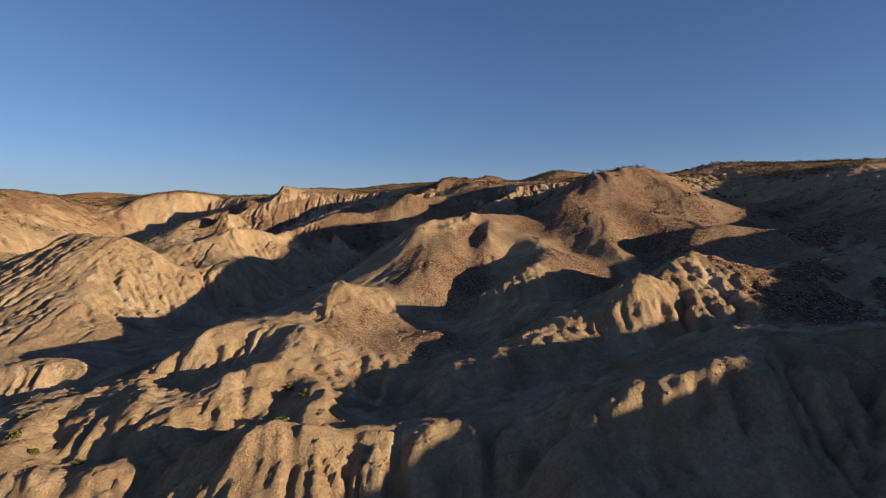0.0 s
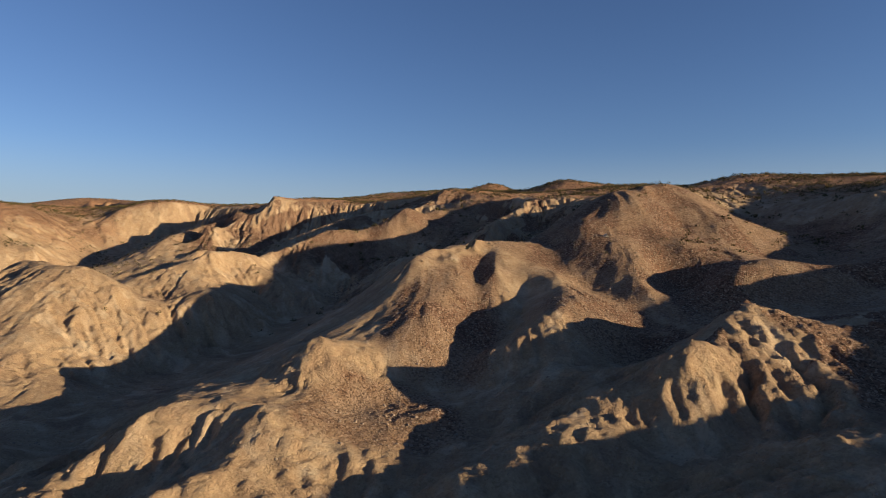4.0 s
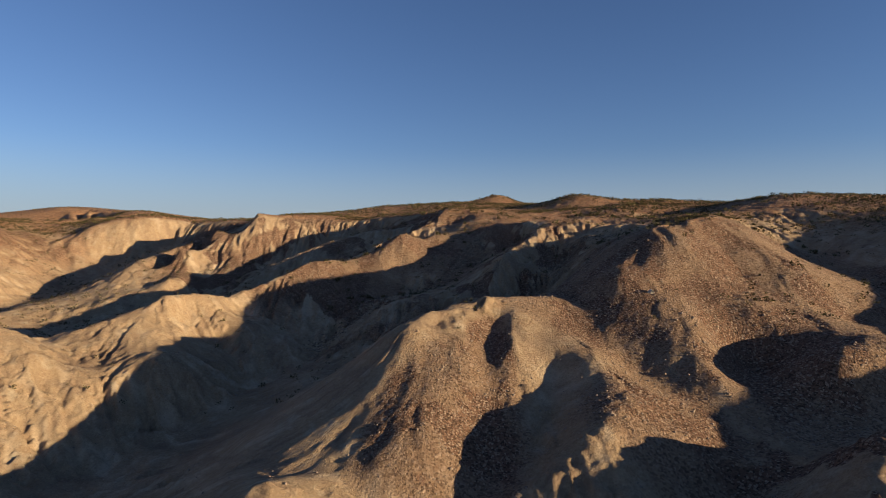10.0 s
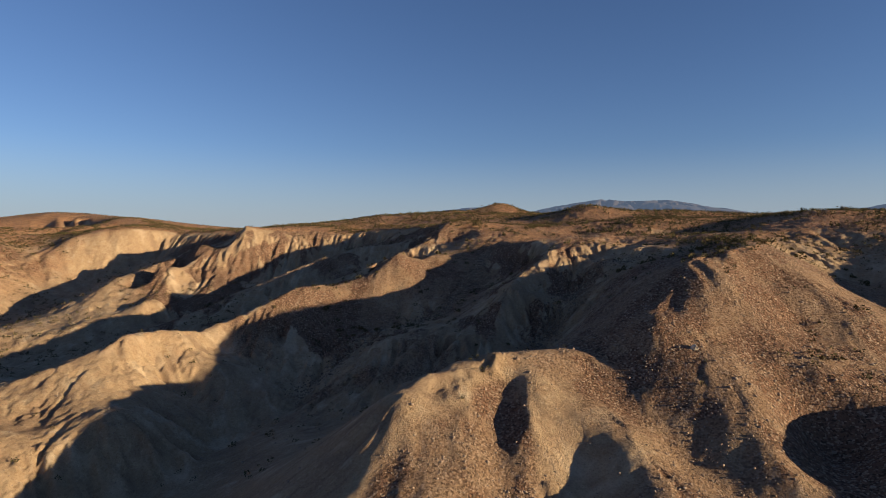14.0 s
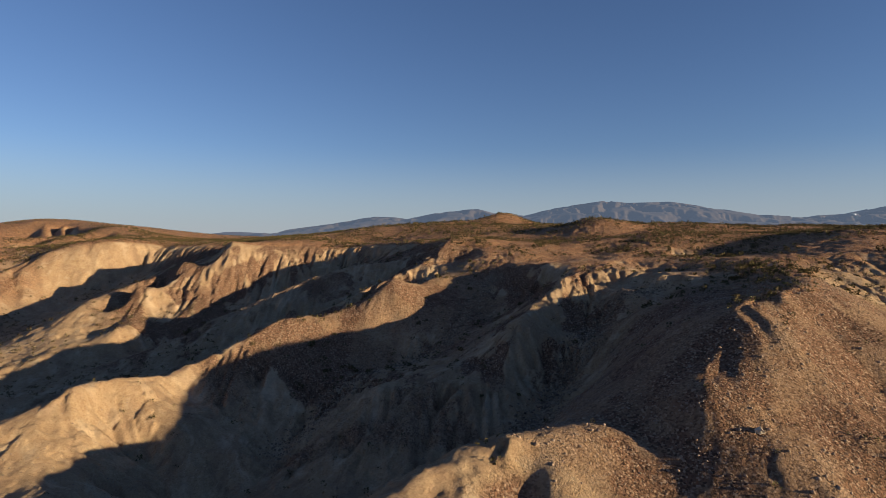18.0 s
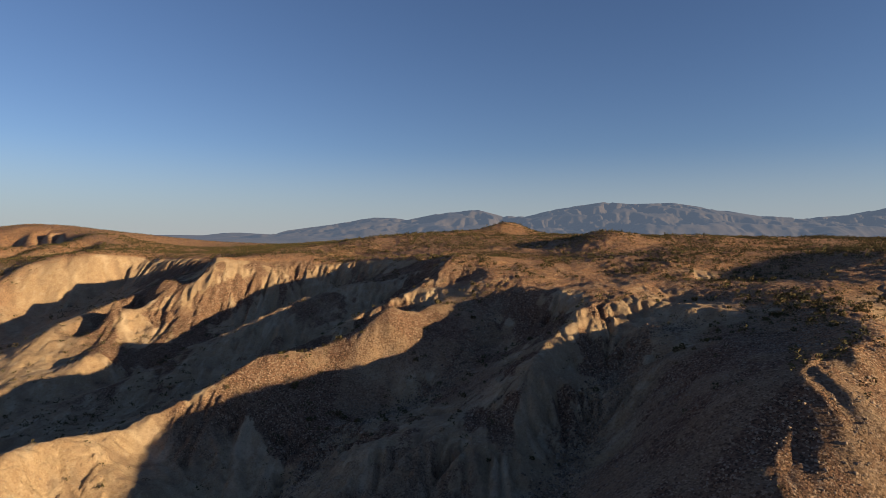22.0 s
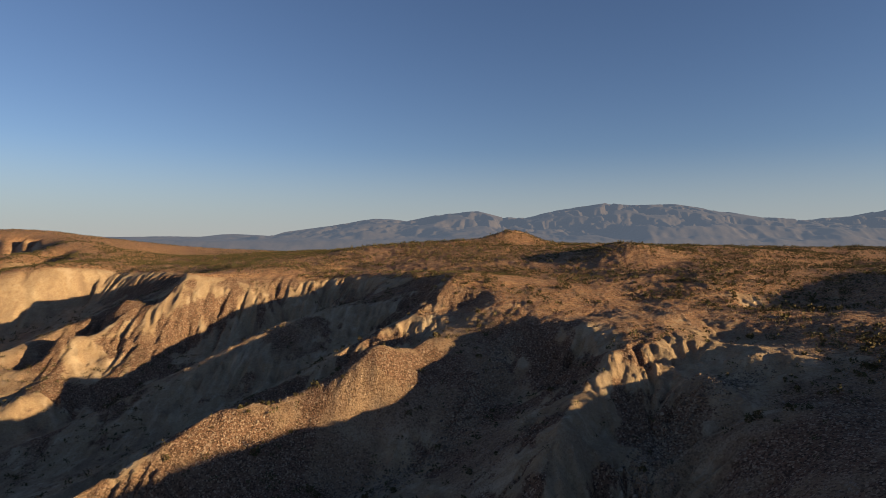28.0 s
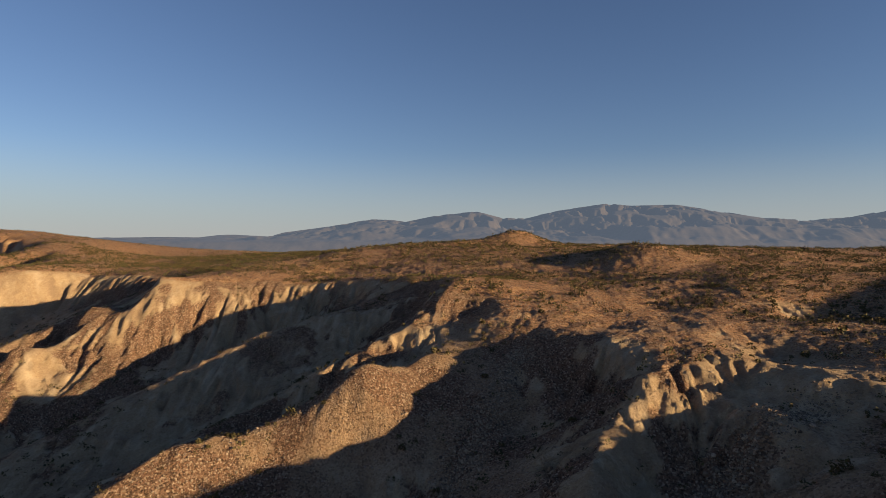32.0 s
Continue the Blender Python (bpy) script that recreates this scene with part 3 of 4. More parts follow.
LAND += NEAR * (1 - 0.8 * EVEN) * (1 - 0.7 * PLATEAU) * (0.3 - 0.12 * ROUGH + 0.35 * FLUTE) * (0.17 * crags(GX + 0.5 * R2, GY + 0.5 * R1, 5.2, 181) + 0.17 * crags(GX + 0.3 * R3, GY + 0.3 * R2, 2.3, 191) + 0.1 * crags(GX, GY, 1.25, 197))
LAND += NEAR * (1 - 0.9 * EVEN) * (1 - 0.8 * PLATEAU) * (0.1 + 0.12 * FLUTE + 0.12 * ROUGH) * (ridged(GX + 0.4 * R2, GY + 0.4 * R3, 2.6, 3, 301) - 0.5)
LAND += NEAR * (0.24 * ridged(GX, GY, 4.3, 4, 15) * (0.3 + FLUTE) * (1 - 0.6 * PLATEAU) + 0.1 * fbm(GX, GY, 1.3, 2, 25))



def settle():
    """Bring the worn land back to the heights of its crests and channels."""
    near = (np.abs(GX + 80) < 420) & (np.abs(GY - 320) < 330)
    x, y = GX[near], GY[near]
    own = CONTROL[(np.abs(CONTROL[:, 0] + 80) < 420) & (np.abs(CONTROL[:, 1] - 320) < 330)]
    around = sum(lookup(LAND, own[:, 0] + dx, own[:, 1] + dy) for dx, dy in ((0, 0), (1.5, 0), (-1.5, 0), (0, 1.5), (0, -1.5))) / 5
    miss = np.clip(own[:, 2] - around - 0.2, -5, 5).astype(np.float32)
    out = np.empty(len(x), np.float32)
    for k in range(0, len(x), 20000):
        u, v = x[k:k + 20000].astype(np.float32), y[k:k + 20000].astype(np.float32)
        d2 = (u[:, None] - own[None, :, 0].astype(np.float32)) ** 2 + (v[:, None] - own[None, :, 1].astype(np.float32)) ** 2
        w = np.exp(-d2 / 50)
        out[k:k + 20000] = (w @ miss) / (w.sum(1) + 0.25)
    LAND[near] += 0.85 * out


def soften(rounds=30):
    """Loose slopes lie even."""
    much = 0.5 * np.clip(EVEN[1:-1, 1:-1], 0, 1)
    for turn in range(rounds):
        mean = (LAND[:-2, 1:-1] + LAND[2:, 1:-1] + LAND[1:-1, :-2] + LAND[1:-1, 2:]) / 4
        LAND[1:-1, 1:-1] += much * (mean - LAND[1:-1, 1:-1])


settle()
soften()
LAND += EVEN * NEAR * (0.35 * rills(R0) + 0.35 * rills(R1) + 0.22 * rills(R2) + 0.05 * R3 + 0.06 * fbm(GX, GY, 1.2, 2, 35)) + PLATEAU * NEAR * (0.2 * fbm(GX, GY, 7, 4, 45) + 0.06 * fbm(GX, GY, 1.3, 2, 46))
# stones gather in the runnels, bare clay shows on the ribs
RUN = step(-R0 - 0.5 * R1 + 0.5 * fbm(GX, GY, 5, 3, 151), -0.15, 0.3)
COAT = np.zeros_like(GX)
for zx, zy, rx, ry in COAT_ZONES:
    COAT = np.maximum(COAT, step(((GX - zx) / rx) ** 2 + ((GY - zy) / ry) ** 2 + 0.5 * fbm(GX, GY, 14, 4, 5), 1.5, 0.6))
RIB_TONE = np.clip(0.5 + 0.22 * R1 + 0.3 * R2 + 0.3 * R3 + 0.2 * R4, 0, 1)          # clay tone in bands down the slope: paler ribs, darker runnels
COAT = COAT * BARE
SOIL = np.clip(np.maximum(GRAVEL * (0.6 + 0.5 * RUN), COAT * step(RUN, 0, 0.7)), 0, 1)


def ground_at(x, y):
    return lookup(LAND, np.asarray(x, float), np.asarray(y, float))

# ---- materials ----
def land_material():
    m, nt, b = nodes_of("badland_soil", 0.97)
    geo = nt.nodes.new("ShaderNodeNewGeometry")
    pos = geo.outputs["Position"]
    sep = nt.nodes.new("ShaderNodeSeparateXYZ")
    nt.links.new(geo.outputs["Normal"], sep.inputs[0])
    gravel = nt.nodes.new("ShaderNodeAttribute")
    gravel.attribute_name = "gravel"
    grass = nt.nodes.new("ShaderNodeAttribute")
    grass.attribute_name = "plateau"
    big, mid, fine = noise_tex(nt, pos, 0.045, 5), noise_tex(nt, pos, 0.35, 6), noise_tex(nt, pos, 2.6, 8, 0.65)
    clay = mixed(nt, ramp(nt, big, 0.35, 0.65), (0.382, 0.259, 0.150), (0.473, 0.341, 0.209))
    clay = mixed(nt, ramp(nt, mid, 0.4, 0.68), clay, (0.364, 0.238, 0.138))
    clay = mixed(nt, ramp(nt, fine, 0.5, 0.72), clay, (0.3, 0.196, 0.119))
    crumb = noise_tex(nt, pos, 1.1, 9, 0.72)
    skin = noise_tex(nt, pos, 0.13, 7, 0.62)
    clay = mixed(nt, ramp(nt, skin, 0.5, 0.64), clay, (0.33, 0.222, 0.138))
    clay = mixed(nt, ramp(nt, skin, 0.42, 0.33), clay, (0.47, 0.362, 0.245))
    speck = noise_tex(nt, pos, 5.5, 3, 0.6)
    clay = mixed(nt, ramp(nt, speck, 0.66, 0.8), clay, (0.2, 0.135, 0.088))
    clay = mixed(nt, ramp(nt, crumb, 0.52, 0.7), clay, (0.34, 0.226, 0.138))
    clay = mixed(nt, ramp(nt, crumb, 0.46, 0.3), clay, (0.510, 0.369, 0.232))
    rib_tone = nt.nodes.new("ShaderNodeAttribute")
    rib_tone.attribute_name = "rib_tone"
    clay = mixed(nt, ramp(nt, rib_tone.outputs["Fac"], 0.42, 0.0), clay, (0.27, 0.178, 0.112))
    clay = mixed(nt, ramp(nt, rib_tone.outputs["Fac"], 0.62, 1.1), clay, (0.53, 0.395, 0.262))
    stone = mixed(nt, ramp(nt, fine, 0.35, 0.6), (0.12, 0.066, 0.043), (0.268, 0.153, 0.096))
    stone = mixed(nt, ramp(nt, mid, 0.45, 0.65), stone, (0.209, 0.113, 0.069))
    flat = mixed(nt, ramp(nt, fine, 0.4, 0.6), (0.428, 0.218, 0.109), (0.264, 0.127, 0.071))
    flat = mixed(nt, ramp(nt, mid, 0.5, 0.62), flat, (0.510, 0.278, 0.137))
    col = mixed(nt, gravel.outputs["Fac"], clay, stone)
    col = mixed(nt, grass.outputs["Fac"], col, flat)
    peb = add(nt, "ShaderNodeTexVoronoi", Scale=2.8)
    nt.links.new(pos, peb.inputs["Vector"])
    grey = nt.nodes.new("ShaderNodeSeparateColor")
    nt.links.new(peb.outputs["Color"], grey.inputs[0])
    rough = nt.nodes.new("ShaderNodeMath")
    rough.operation = 'MAXIMUM'
    nt.links.new(gravel.outputs["Fac"], rough.inputs[0])
    nt.links.new(grass.outputs["Fac"], rough.inputs[1])
    few = nt.nodes.new("ShaderNodeMath")
    few.operation = 'MULTIPLY_ADD'
    nt.links.new(rough.outputs[0], few.inputs[0])
    few.inputs[1].default_value, few.inputs[2].default_value = 0.8, 0.2
    pebbled = mixed(nt, ramp(nt, grey.outputs[0], 0.45, 0.9), col, (0.091, 0.053, 0.033))
    pebbled = mixed(nt, ramp(nt, grey.outputs[1], 0.74, 1.0), pebbled, (0.419, 0.291, 0.200))
    col = mixed(nt, few.outputs[0], col, pebbled)
    nt.links.new(col, b.inputs["Base Color"])
    bump = add(nt, "ShaderNodeBump", Strength=1.0, Distance=0.5)
    vor = add(nt, "ShaderNodeTexVoronoi", Scale=2.2)
    nt.links.new(pos, vor.inputs["Vector"])
    mathn = nt.nodes.new("ShaderNodeMath")
    mathn.operation = 'MULTIPLY_ADD'
    nt.links.new(vor.outputs["Distance"], mathn.inputs[0])
    pebbly = nt.nodes.new("ShaderNodeMath")
    pebbly.operation = 'MULTIPLY'
    nt.links.new(rough.outputs[0], pebbly.inputs[0])
    pebbly.inputs[1].default_value = -0.65
    nt.links.new(pebbly.outputs[0], mathn.inputs[1])
    both = nt.nodes.new("ShaderNodeMath")
    both.operation = 'MULTIPLY_ADD'
    nt.links.new(crumb, both.inputs[0])
    both.inputs[1].default_value = 1.2
    nt.links.new(fine, both.inputs[2])
    nt.links.new(both.outputs[0], mathn.inputs[2])
    nt.links.new(mathn.outputs[0], bump.inputs["Height"])
    nt.links.new(bump.outputs[0], b.inputs["Normal"])
    return m


def grid_object(name, gx, gy, gz, material, fields=()):
    rows, cols = gx.shape
    idx = np.arange(rows * cols).reshape(rows, cols)
    quads = np.stack([idx[:-1, :-1], idx[:-1, 1:], idx[1:, 1:], idx[1:, :-1]], -1).reshape(-1, 4)
    me = bpy.data.meshes.new(name)
    me.vertices.add(rows * cols)
    me.vertices.foreach_set("co", np.stack([gx, gy, gz], -1).astype(np.float32).ravel())
    me.loops.add(quads.size)
    me.loops.foreach_set("vertex_index", quads.astype(np.int32).ravel())
    me.polygons.add(len(quads))
    me.polygons.foreach_set("loop_start", np.arange(0, quads.size, 4, dtype=np.int32))
    me.polygons.foreach_set("loop_total", np.full(len(quads), 4, dtype=np.int32))
    me.polygons.foreach_set("use_smooth", np.ones(len(quads), dtype=bool))
    for label, values in fields:
        at = me.attributes.new(label, 'FLOAT', 'POINT')
        at.data.foreach_set("value", values.astype(np.float32).ravel())
    me.update(calc_edges=True)
    me.materials.append(material)
    return new(name, me)


ground = grid_object("ground", GX, GY, LAND, land_material(), (("gravel", SOIL), ("plateau", PLATEAU), ("rib_tone", RIB_TONE)))
tagged(ground, "eroded tan badland ridges, gullies and shrubby plateau", "ground", kind="structure")


# ---- far mountains ----
def mountain_material():
    m, nt, b = nodes_of("distant_rock_haze_glow", 1.0)
    geo = nt.nodes.new("ShaderNodeNewGeometry")
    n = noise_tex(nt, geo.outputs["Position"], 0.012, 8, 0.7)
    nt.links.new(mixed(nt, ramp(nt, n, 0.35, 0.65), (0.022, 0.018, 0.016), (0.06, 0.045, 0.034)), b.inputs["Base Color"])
    b.inputs["Emission Color"].default_value = (0.34, 0.45, 0.65, 1)      # blue glow painted on the rock in place of haze in the air between
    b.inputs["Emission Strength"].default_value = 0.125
    return m


def mountains():
    skyline = ((-2600, 20), (-1900, 30), (-1560, 28), (-1420, 47), (-1260, 40), (-1100, 28), (-1000, 68), (-740, 106), (-480, 152), (-330, 146), (-250, 137), (20, 192), (215, 204), (370, 164), (530, 160), (760, 215), (1077, 262),
               (1230, 246), (1500, 254), (1780, 214), (2010, 176), (2330, 160), (2450, 146), (2560, 168), (2800, 184), (3030, 232), (3400, 260), (4000, 220))
    gx, gy = np.meshgrid(np.linspace(-2600, 4000, 760), np.linspace(3000, 4800, 180))
    crest = np.interp(gx, [p[0] for p in skyline], [p[1] for p in skyline])
    along = (gy - 3000) / 1180
    shape = np.where(along < 1, step(along, -0.05, 1.0) ** 0.9, 1 - 0.5 * step(along, 1, 1.55))
    rough = ridged(gx, gy * 0.8, 170, 5, 61) * 1.15
    near_peak = np.exp(-((along - 1) / 0.1) ** 2)
    gz = 108 + crest * shape + np.minimum(rough - 1.0, 0.1) * crest * 0.36 * shape * (1 - near_peak) + near_peak * 2.2 * fbm(gx, gy, 60, 3, 66)
    low = 46 * step(ridged(gx, gy, 520, 4, 71) * 0.5 + 0.5 * step(gx, -300, 1800), 0.3, 1.2) * np.exp(-((gy - 3250) / 170) ** 2)
    gz = gz + low - 90 * step(gy, 3120, 3000)
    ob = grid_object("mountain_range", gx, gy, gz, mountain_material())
    tagged(ob, "desert mountain range on the horizon, blue-grey haze painted in as glow", "mountains", kind="structure")


mountains()


# ---- stones and shrubs ----
def scatter(count, x0, x1, y0, y1, want, seed):
    """Places drawn at random, kept by the chance that want(x, y) gives."""
    r = np.random.default_rng(seed)
    x, y = r.uniform(x0, x1, count), r.uniform(y0, y1, count)
    keep = r.random(count) < want(x, y)
    return x[keep], y[keep], r


def merged(name, protos, x, y, z, scale, turn, pick, material, squash=1.0):
    """One mesh of many small copies of the given shapes (vertices, triangles)."""
    vs, fs, base = [], [], 0
    for p, (pv, pf) in enumerate(protos):
        sel = np.where(pick == p)[0]
        if not len(sel):
            continue
        c, s = np.cos(turn[sel])[:, None], np.sin(turn[sel])[:, None]
        k = scale[sel][:, None]
        vx = (pv[None, :, 0] * c - pv[None, :, 1] * s) * k + x[sel][:, None]
        vy = (pv[None, :, 0] * s + pv[None, :, 1] * c) * k + y[sel][:, None]
        vz = pv[None, :, 2] * k * squash + z[sel][:, None]
        vs.append(np.stack([vx, vy, vz], -1).reshape(-1, 3))
        fs.append((pf[None] + (np.arange(len(sel)) * len(pv))[:, None, None] + base).reshape(-1, 3))
        base += len(sel) * len(pv)
    v, f = np.concatenate(vs), np.concatenate(fs)
    me = bpy.data.meshes.new(name)
    me.vertices.add(len(v))
    me.vertices.foreach_set("co", v.astype(np.float32).ravel())
    me.loops.add(f.size)
    me.loops.foreach_set("vertex_index", f.astype(np.int32).ravel())
    me.polygons.add(len(f))
    me.polygons.foreach_set("loop_start", np.arange(0, f.size, 3, dtype=np.int32))
    me.polygons.foreach_set("loop_total", np.full(len(f), 3, dtype=np.int32))
    me.update(calc_edges=True)
    me.materials.append(material)
    return new(name, me)


def stone_shape(seed, detail=1):
    """An angular, slightly flattened stone: a cut and jittered ball."""
    r = random.Random(seed)
    bm = bmesh.new()
    bmesh.ops.create_icosphere(bm, subdivisions=detail, radius=0.5)
    cuts = [(Vector((r.uniform(-1, 1), r.uniform(-1, 1), r.uniform(-0.4, 1))).normalized(), r.uniform(0.24, 0.4)) for _ in range(5)]
    for v in bm.verts:
        for n, d in cuts:
            over = v.co.dot(n) - d
            if over > 0:
                v.co -= n * over
        v.co += Vector((r.uniform(-1, 1), r.uniform(-1, 1), r.uniform(-1, 1))) * 0.11
        v.co.z *= 0.75
    bm.faces.ensure_lookup_table()
    bm.verts.index_update()
    return bm


def arrays(bm):
    pv = np.array([v.co[:] for v in bm.verts])
    pf = np.array([[v.index for v in f.verts] for f in bm.faces])
    bm.free()
    return pv, pf


def stone_material():
    m, nt, b = nodes_of("stone", 0.9)
    geo = nt.nodes.new("ShaderNodeNewGeometry")
    info = nt.nodes.new("ShaderNodeObjectInfo")
    n = noise_tex(nt, geo.outputs["Position"], 3.0, 6)
    a = mixed(nt, ramp(nt, geo.outputs["Random Per Island"], 0.0, 1.0), (0.14, 0.085, 0.058), (0.36, 0.25, 0.17))
    a = mixed(nt, ramp(nt, info.outputs["Random"], 0.6, 1.0), a, (0.32, 0.24, 0.18))
    nt.links.new(mixed(nt, ramp(nt, n, 0.45, 0.7), a, (0.18, 0.12, 0.08)), b.inputs["Base Color"])
    return m


def rubble_material():
    m, nt, b = nodes_of("grey_rubble", 0.9)
    geo = nt.nodes.new("ShaderNodeNewGeometry")
    n = noise_tex(nt, geo.outputs["Position"], 4.0, 6)
    a = mixed(nt, geo.outputs["Random Per Island"], (0.08, 0.055, 0.04), (0.42, 0.31, 0.215))
    nt.links.new(mixed(nt, ramp(nt, n, 0.45, 0.7), a, (0.17, 0.115, 0.08)), b.inputs["Base Color"])
    return m


def leaf_material():
    m, nt, b = nodes_of("shrub_leaf", 0.8)
    geo = nt.nodes.new("ShaderNodeNewGeometry")
    n = noise_tex(nt, geo.outputs["Position"], 0.15, 3)
    a = mixed(nt, ramp(nt, n, 0.42, 0.62), (0.05, 0.042, 0.019), (0.095, 0.062, 0.028))
    nt.links.new(mixed(nt, ramp(nt, geo.outputs["Random Per Island"], 0.2, 1.0), a, (0.095, 0.08, 0.03)), b.inputs["Base Color"])
    return m


def twig_material():
    m, nt, b = nodes_of("shrub_twig", 0.9)
    geo = nt.nodes.new("ShaderNodeNewGeometry")
    nt.links.new(mixed(nt, noise_tex(nt, geo.outputs["Position"], 6.0), (0.12, 0.085, 0.055), (0.2, 0.15, 0.1)), b.inputs["Base Color"])
    return m


STONE, LEAF, TWIG = stone_material(), leaf_material(), twig_material()


def shrub_foliage(seed, leaves):
    """A loose, low dome of small leaf sprays."""
    r = random.Random(seed)
    vs, fs = [], []
    for k in range(leaves):
        a, up = r.uniform(0, 2 * math.pi), r.uniform(0.05, 1.0)
        rad = 0.55 * math.sqrt(max(0.05, 1 - (up - 0.35) ** 2 * 1.6)) * r.uniform(0.45, 1.05)
        c = Vector((rad * math.cos(a), rad * math.sin(a), up * 0.8 * r.uniform(0.8, 1.1)))
        u = Vector((r.uniform(-1, 1), r.uniform(-1, 1), r.uniform(-0.6, 1))).normalized()
        w = u.cross(Vector((r.uniform(-1, 1), r.uniform(-1, 1), r.uniform(-1, 1)))).normalized()
        s = r.uniform(0.12, 0.26)
        n = len(vs)
        vs += [c - w * s * 0.6, c + w * s * 0.6, c + u * s * 1.3, c - u * s * 0.5 + w * s * 0.2]
        fs += [(n, n + 1, n + 2), (n, n + 3, n + 1)]
    return np.array([v[:] for v in vs]), np.array(fs)


def shrub_stems(seed, count=7):
    r = random.Random(seed)
    bm = bmesh.new()
    for k in range(count):
        a = 2 * math.pi * k / count + r.uniform(-0.3, 0.3)
        tip = Vector((0.4 * math.cos(a), 0.4 * math.sin(a), r.uniform(0.45, 0.75)))
        side = Vector((-math.sin(a), math.cos(a), 0)) * 0.02
        lift = Vector((0, 0, 0.02))
        v = [bm.verts.new(p) for p in (side * 1.5 - Vector((0, 0, 0.1)), -side * 1.5 - Vector((0, 0, 0.1)), Vector((0, 0, 0.03)), tip + side * 0.4, tip - side * 0.4, tip + lift)]
        for q in ((0, 1, 4, 3), (1, 2, 5, 4), (2, 0, 3, 5)):
            bm.faces.new([v[i] for i in q])
    return bm


def slope_at(x, y):
    return lookup(STEEP, x, y)


def shrub_chance(x, y):
    p, g, s = lookup(PLATEAU, x, y), lookup(GRAVEL, x, y), slope_at(x, y)
    patch = 0.55 + 0.75 * fbm(x, y, 22, 3, 81)
    hill = step(y, 255, 300) + 0.8 * step(x, 50, 75) + 2.0 * step(x, -235, -265)
    return np.clip((0.95 * p + 0.36 * np.clip(hill, 0, 2) * step(s, 0.75, 0.4) + 0.05 * g + 0.11 * step(y, 170, 235) * step(np.abs(x), 170, 120) * (1 - g)) * patch, 0, 1) * step(s, 1.1, 0.7)


def shrubs():
    x, y, r = scatter(110000, -480, 330, 190, 680, shrub_chance, 5)
    n = len(x)
    size = np.clip(r.lognormal(-0.2, 0.36, n), 0.4, 2.0)
    turn, pick = r.uniform(0, 6.28, n), r.integers(0, 4, n)
    z = ground_at(x, y) - 0.05
    near = np.where((x > -60) & (x < 125) & (y > 255) & (y < 395) & (size > 0.75))[0][:270]
    singled = np.zeros(n, bool)
    singled[near] = True
    protos = [shrub_foliage(k, 15) for k in range(4)]
    ob = merged("shrubs", protos, x[~singled], y[~singled], z[~singled], size[~singled] * 1.35, turn[~singled], pick[~singled], LEAF, 0.85)
    tagged(ob, "scattered low olive-brown desert scrub on the plateau", "shrubs", kind="stuff")
    x2, y2, r2 = scatter(17000, -850, 200, 640, 1000, lambda u, v: 0.75 * step(slope_at(u, v), 0.8, 0.4) * (0.6 + 0.6 * fbm(u, v, 30, 3, 82)), 6)
    n2 = len(x2)
    ob = merged("far_shrubs", [shrub_foliage(60 + k, 12) for k in range(3)], x2, y2, ground_at(x2, y2) - 0.05, r2.uniform(0.9, 1.9, n2), r2.uniform(0, 6.28, n2), r2.integers(0, 3, n2), LEAF, 0.7)
    tagged(ob, "sparse dark scrub on the far brown hills", "shrubs", kind="stuff")
    kinds = []
    for k in range(4):
        me = bpy.data.meshes.new("woody_base")
        bm = shrub_stems(k)
        bm.to_mesh(me)
        bm.free()
        me.materials.append(TWIG)
        top = new("desert_shrub")
        new("woody_base", me).parent = top
        fv, ff = shrub_foliage(40 + k, 60)
        fm = bpy.data.meshes.new("foliage")
        fm.from_pydata(fv.tolist(), [], ff.tolist())
        fm.materials.append(LEAF)
        leaf = new("foliage", fm)
        leaf.parent = top
        tagged(top, "low rounded olive-brown desert shrub on dry gravelly ground", "shrub", "shrubs on the plateau edge")
        kinds.append(top)
    for c, i in enumerate(near):
        m = Matrix.Translation((x[i], y[i], z[i])) @ Matrix.Rotation(turn[i], 4, 'Z')
        k = kinds[c % 4]
        if c < 4:
            k.matrix_basis = m
            ob = k
        else:
            ob = copy_thing(k, m)
        ob.scale = (size[i] * 1.15, size[i] * 1.15, size[i])


def stone_chance(x, y):
    g, p, s = lookup(GRAVEL, x, y), lookup(PLATEAU, x, y), slope_at(x, y)
    return np.clip((0.42 * g + 0.26 * p + 0.09) * (0.6 + 0.7 * fbm(x, y, 9, 3, 91)), 0, 1)


BEDS = [((68, 297), (54, 291), (44, 287), (36.5, 276), (30, 266), (22, 250), (8, 237)), ((20, 342), (15, 333), (6, 315), (0, 303), (-12, 296), (-25, 280), (-42, 255))]


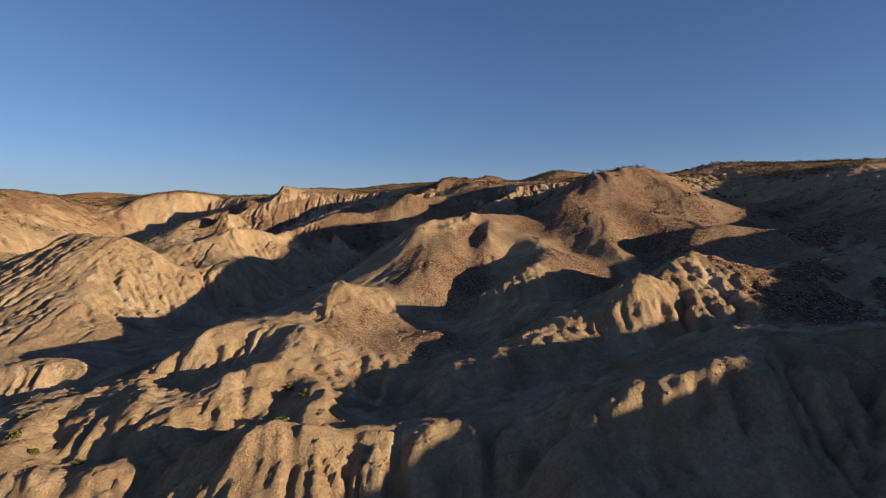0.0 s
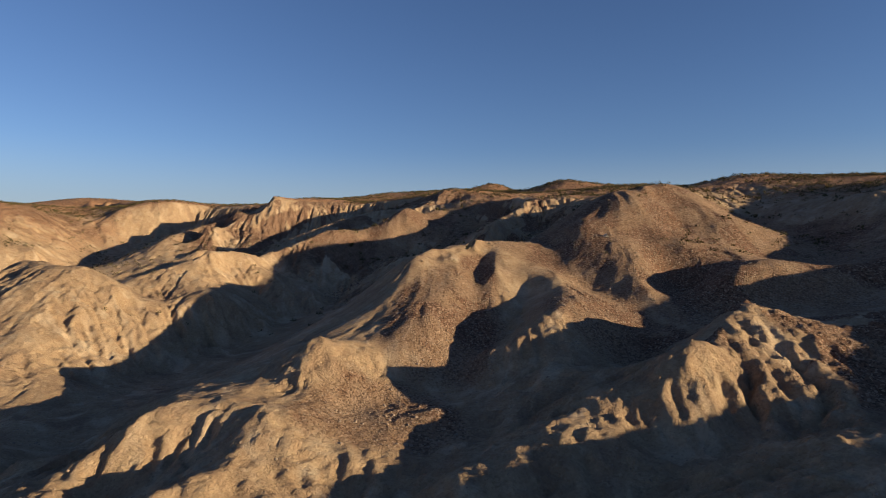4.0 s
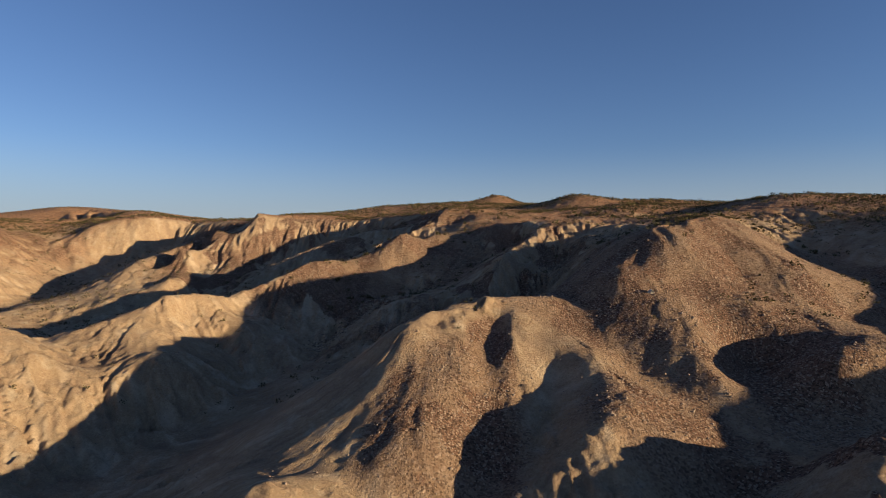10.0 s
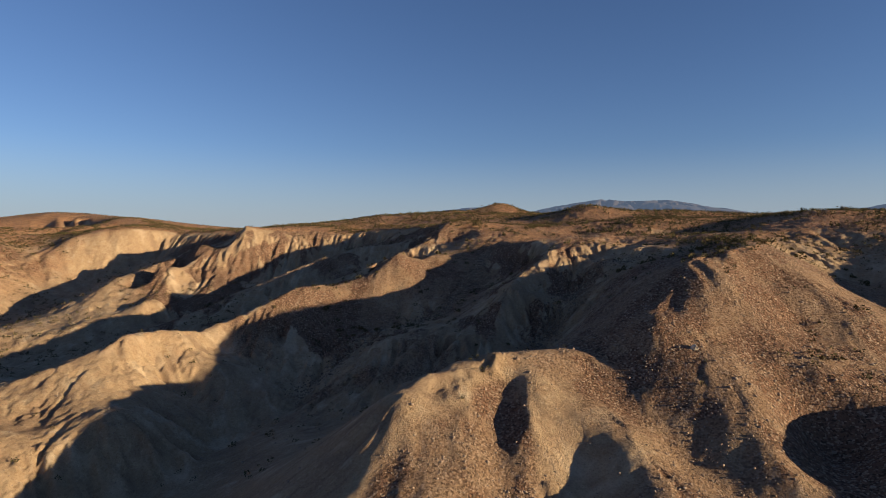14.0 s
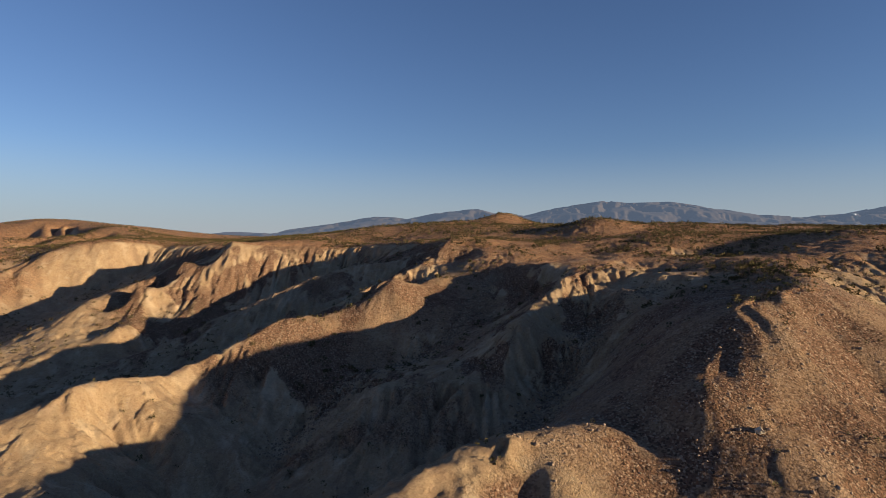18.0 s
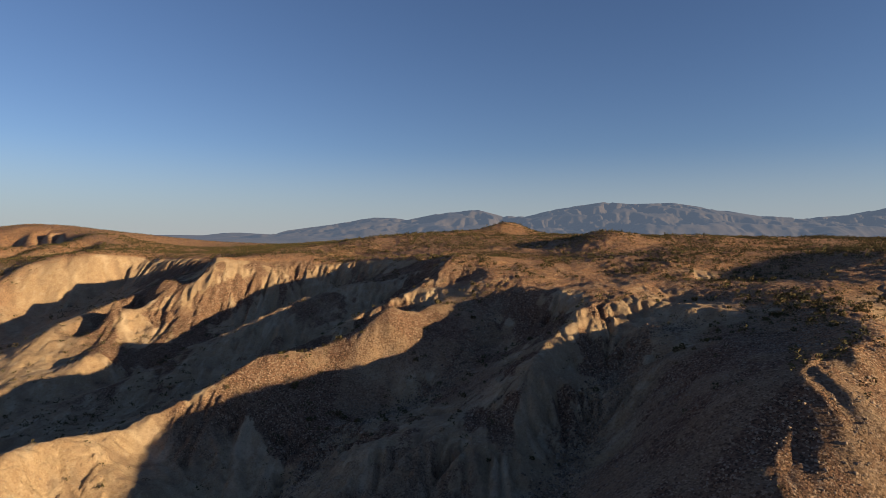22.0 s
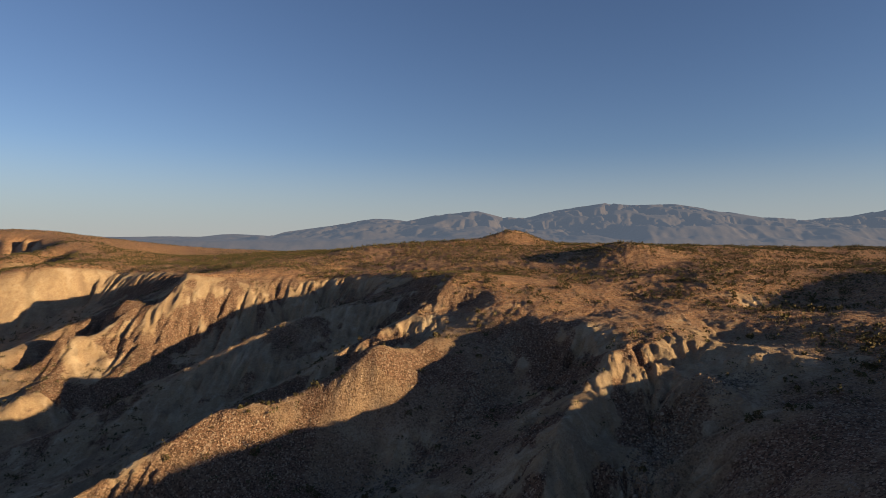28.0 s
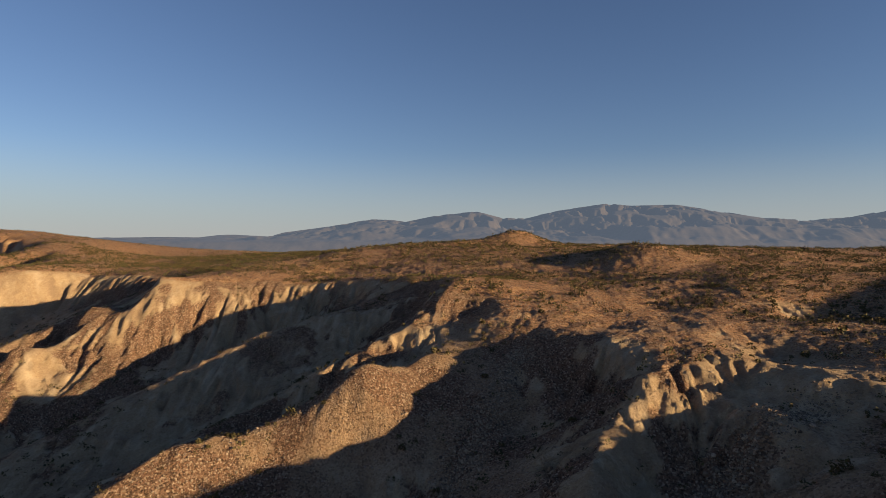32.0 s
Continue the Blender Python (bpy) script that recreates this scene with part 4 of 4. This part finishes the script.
def stones():
    x, y, r = scatter(230000, -105, 125, 70, 380, stone_chance, 15)
    loose = len(x)
    bx, by = [], []
    for bed in BEDS:
        for (ax, ay), (cx, cy) in zip(bed, bed[1:]):
            count = int(70 * math.hypot(cx - ax, cy - ay))
            s = r.random(count)
            wide = 1.6 + 1.6 * r.random(count)
            bx.append(ax + (cx - ax) * s + r.normal(0, 1, count) * wide)
            by.append(ay + (cy - ay) * s + r.normal(0, 1, count) * wide)
    x, y = np.concatenate([x] + bx), np.concatenate([y] + by)
    n = len(x)
    heap = np.arange(n) >= loose
    size = np.clip(r.lognormal(-1.5, 0.5, n), 0.1, 0.9) * np.where(heap, 1.5, 1.0)
    z = ground_at(x, y) + size * 0.05
    protos = [arrays(stone_shape(k, 1)) for k in range(5)]
    small = [(v, f) for v, f in protos]
    pick, turn = r.integers(0, 5, n), r.uniform(0, 6.28, n)
    ob = merged("rubble", small, x[heap], y[heap], z[heap], size[heap], turn[heap], pick[heap], rubble_material())
    tagged(ob, "grey rubble lying in the beds of the gullies", "rubble", kind="stuff")
    x, y, z, size, pick, turn = (a[~heap] for a in (x, y, z, size, pick, turn))
    ob = merged("stones", small, x, y, z, size, turn, pick, STONE)
    tagged(ob, "loose angular brown stones strewn over the slopes", "stones", kind="stuff")
    # boulders that can be told apart
    x, y, r = scatter(9000, -60, 110, 150, 345, lambda u, v: stone_chance(u, v) ** 1.5, 25)
    x, y = x[:180], y[:180]
    size = np.clip(r.lognormal(-0.65, 0.3, len(x)), 0.35, 1.1)
    z = ground_at(x, y)
    kinds = []
    for k in range(6):
        bm = stone_shape(70 + k, 2)
        me = bpy.data.meshes.new("boulder")
        bm.to_mesh(me)
        bm.free()
        me.materials.append(STONE)
        kinds.append(tagged(new("boulder", me), "angular grey-brown boulder lying on stony slope", "boulder", "boulders on the slopes"))
    for i in range(len(x)):
        m = Matrix.Translation((x[i], y[i], z[i] + size[i] * 0.12)) @ Matrix.Rotation(r.uniform(0, 6.28), 4, 'Z')
        if i < 6:
            ob = kinds[i]
            ob.matrix_basis = m
        else:
            ob = copy_thing(kinds[i % 6], m)
        ob.scale = (size[i] * r.uniform(0.8, 1.3), size[i], size[i] * r.uniform(0.75, 1.1))


shrubs()
stones()


# a pale block on the gravel slope and the green bushes among the near ridges
def singles():
    bm = stone_shape(131, 2)
    me = bpy.data.meshes.new("pale_boulder")
    bm.to_mesh(me)
    bm.free()
    m, nt, b = nodes_of("pale_stone", 0.9)
    geo = nt.nodes.new("ShaderNodeNewGeometry")
    nt.links.new(mixed(nt, noise_tex(nt, geo.outputs["Position"], 2.5), (0.42, 0.34, 0.25), (0.62, 0.53, 0.42)), b.inputs["Base Color"])
    me.materials.append(m)
    ob = tagged(new("pale_boulder", me), "pale cream boulder alone on the brown gravel slope", "boulder")
    ob.location = (48.5, 201, float(ground_at(48.5, 201)) + 0.3)
    ob.scale = (1.6, 1.3, 1.5)
    green, nt, b = nodes_of("green_leaf", 0.8)
    geo = nt.nodes.new("ShaderNodeNewGeometry")
    nt.links.new(mixed(nt, ramp(nt, geo.outputs["Random Per Island"], 0.0, 1.0), (0.06, 0.065, 0.018), (0.13, 0.12, 0.03)), b.inputs["Base Color"])
    for k, (x, y, size) in enumerate(((-24.3, 88.6, 1.5), (-22.8, 95.5, 1.3), (-26, 99, 1.1), (-63, 86, 1.4), (-59, 84.5, 1.0), (-52, 83.5, 0.9), (-70, 89, 1.2), (-66, 92, 1.0))):
        me = bpy.data.meshes.new("woody_base")
        bm = shrub_stems(200 + k)
        bm.to_mesh(me)
        bm.free()
        me.materials.append(TWIG)
        top = tagged(new("green_bush"), "yellow-green desert bush in a clay gully", "shrub", "green bushes among the near ridges")
        fv, ff = shrub_foliage(220 + k, 90)
        fm = bpy.data.meshes.new("foliage")
        fm.from_pydata(fv.tolist(), [], ff.tolist())
        fm.materials.append(green)
        new("foliage", fm).parent = top
        new("woody_base", me).parent = top
        top.location = (x, y, float(ground_at(x, y)) - 0.05)
        top.scale = (size * 1.2, size * 1.2, size)


singles()
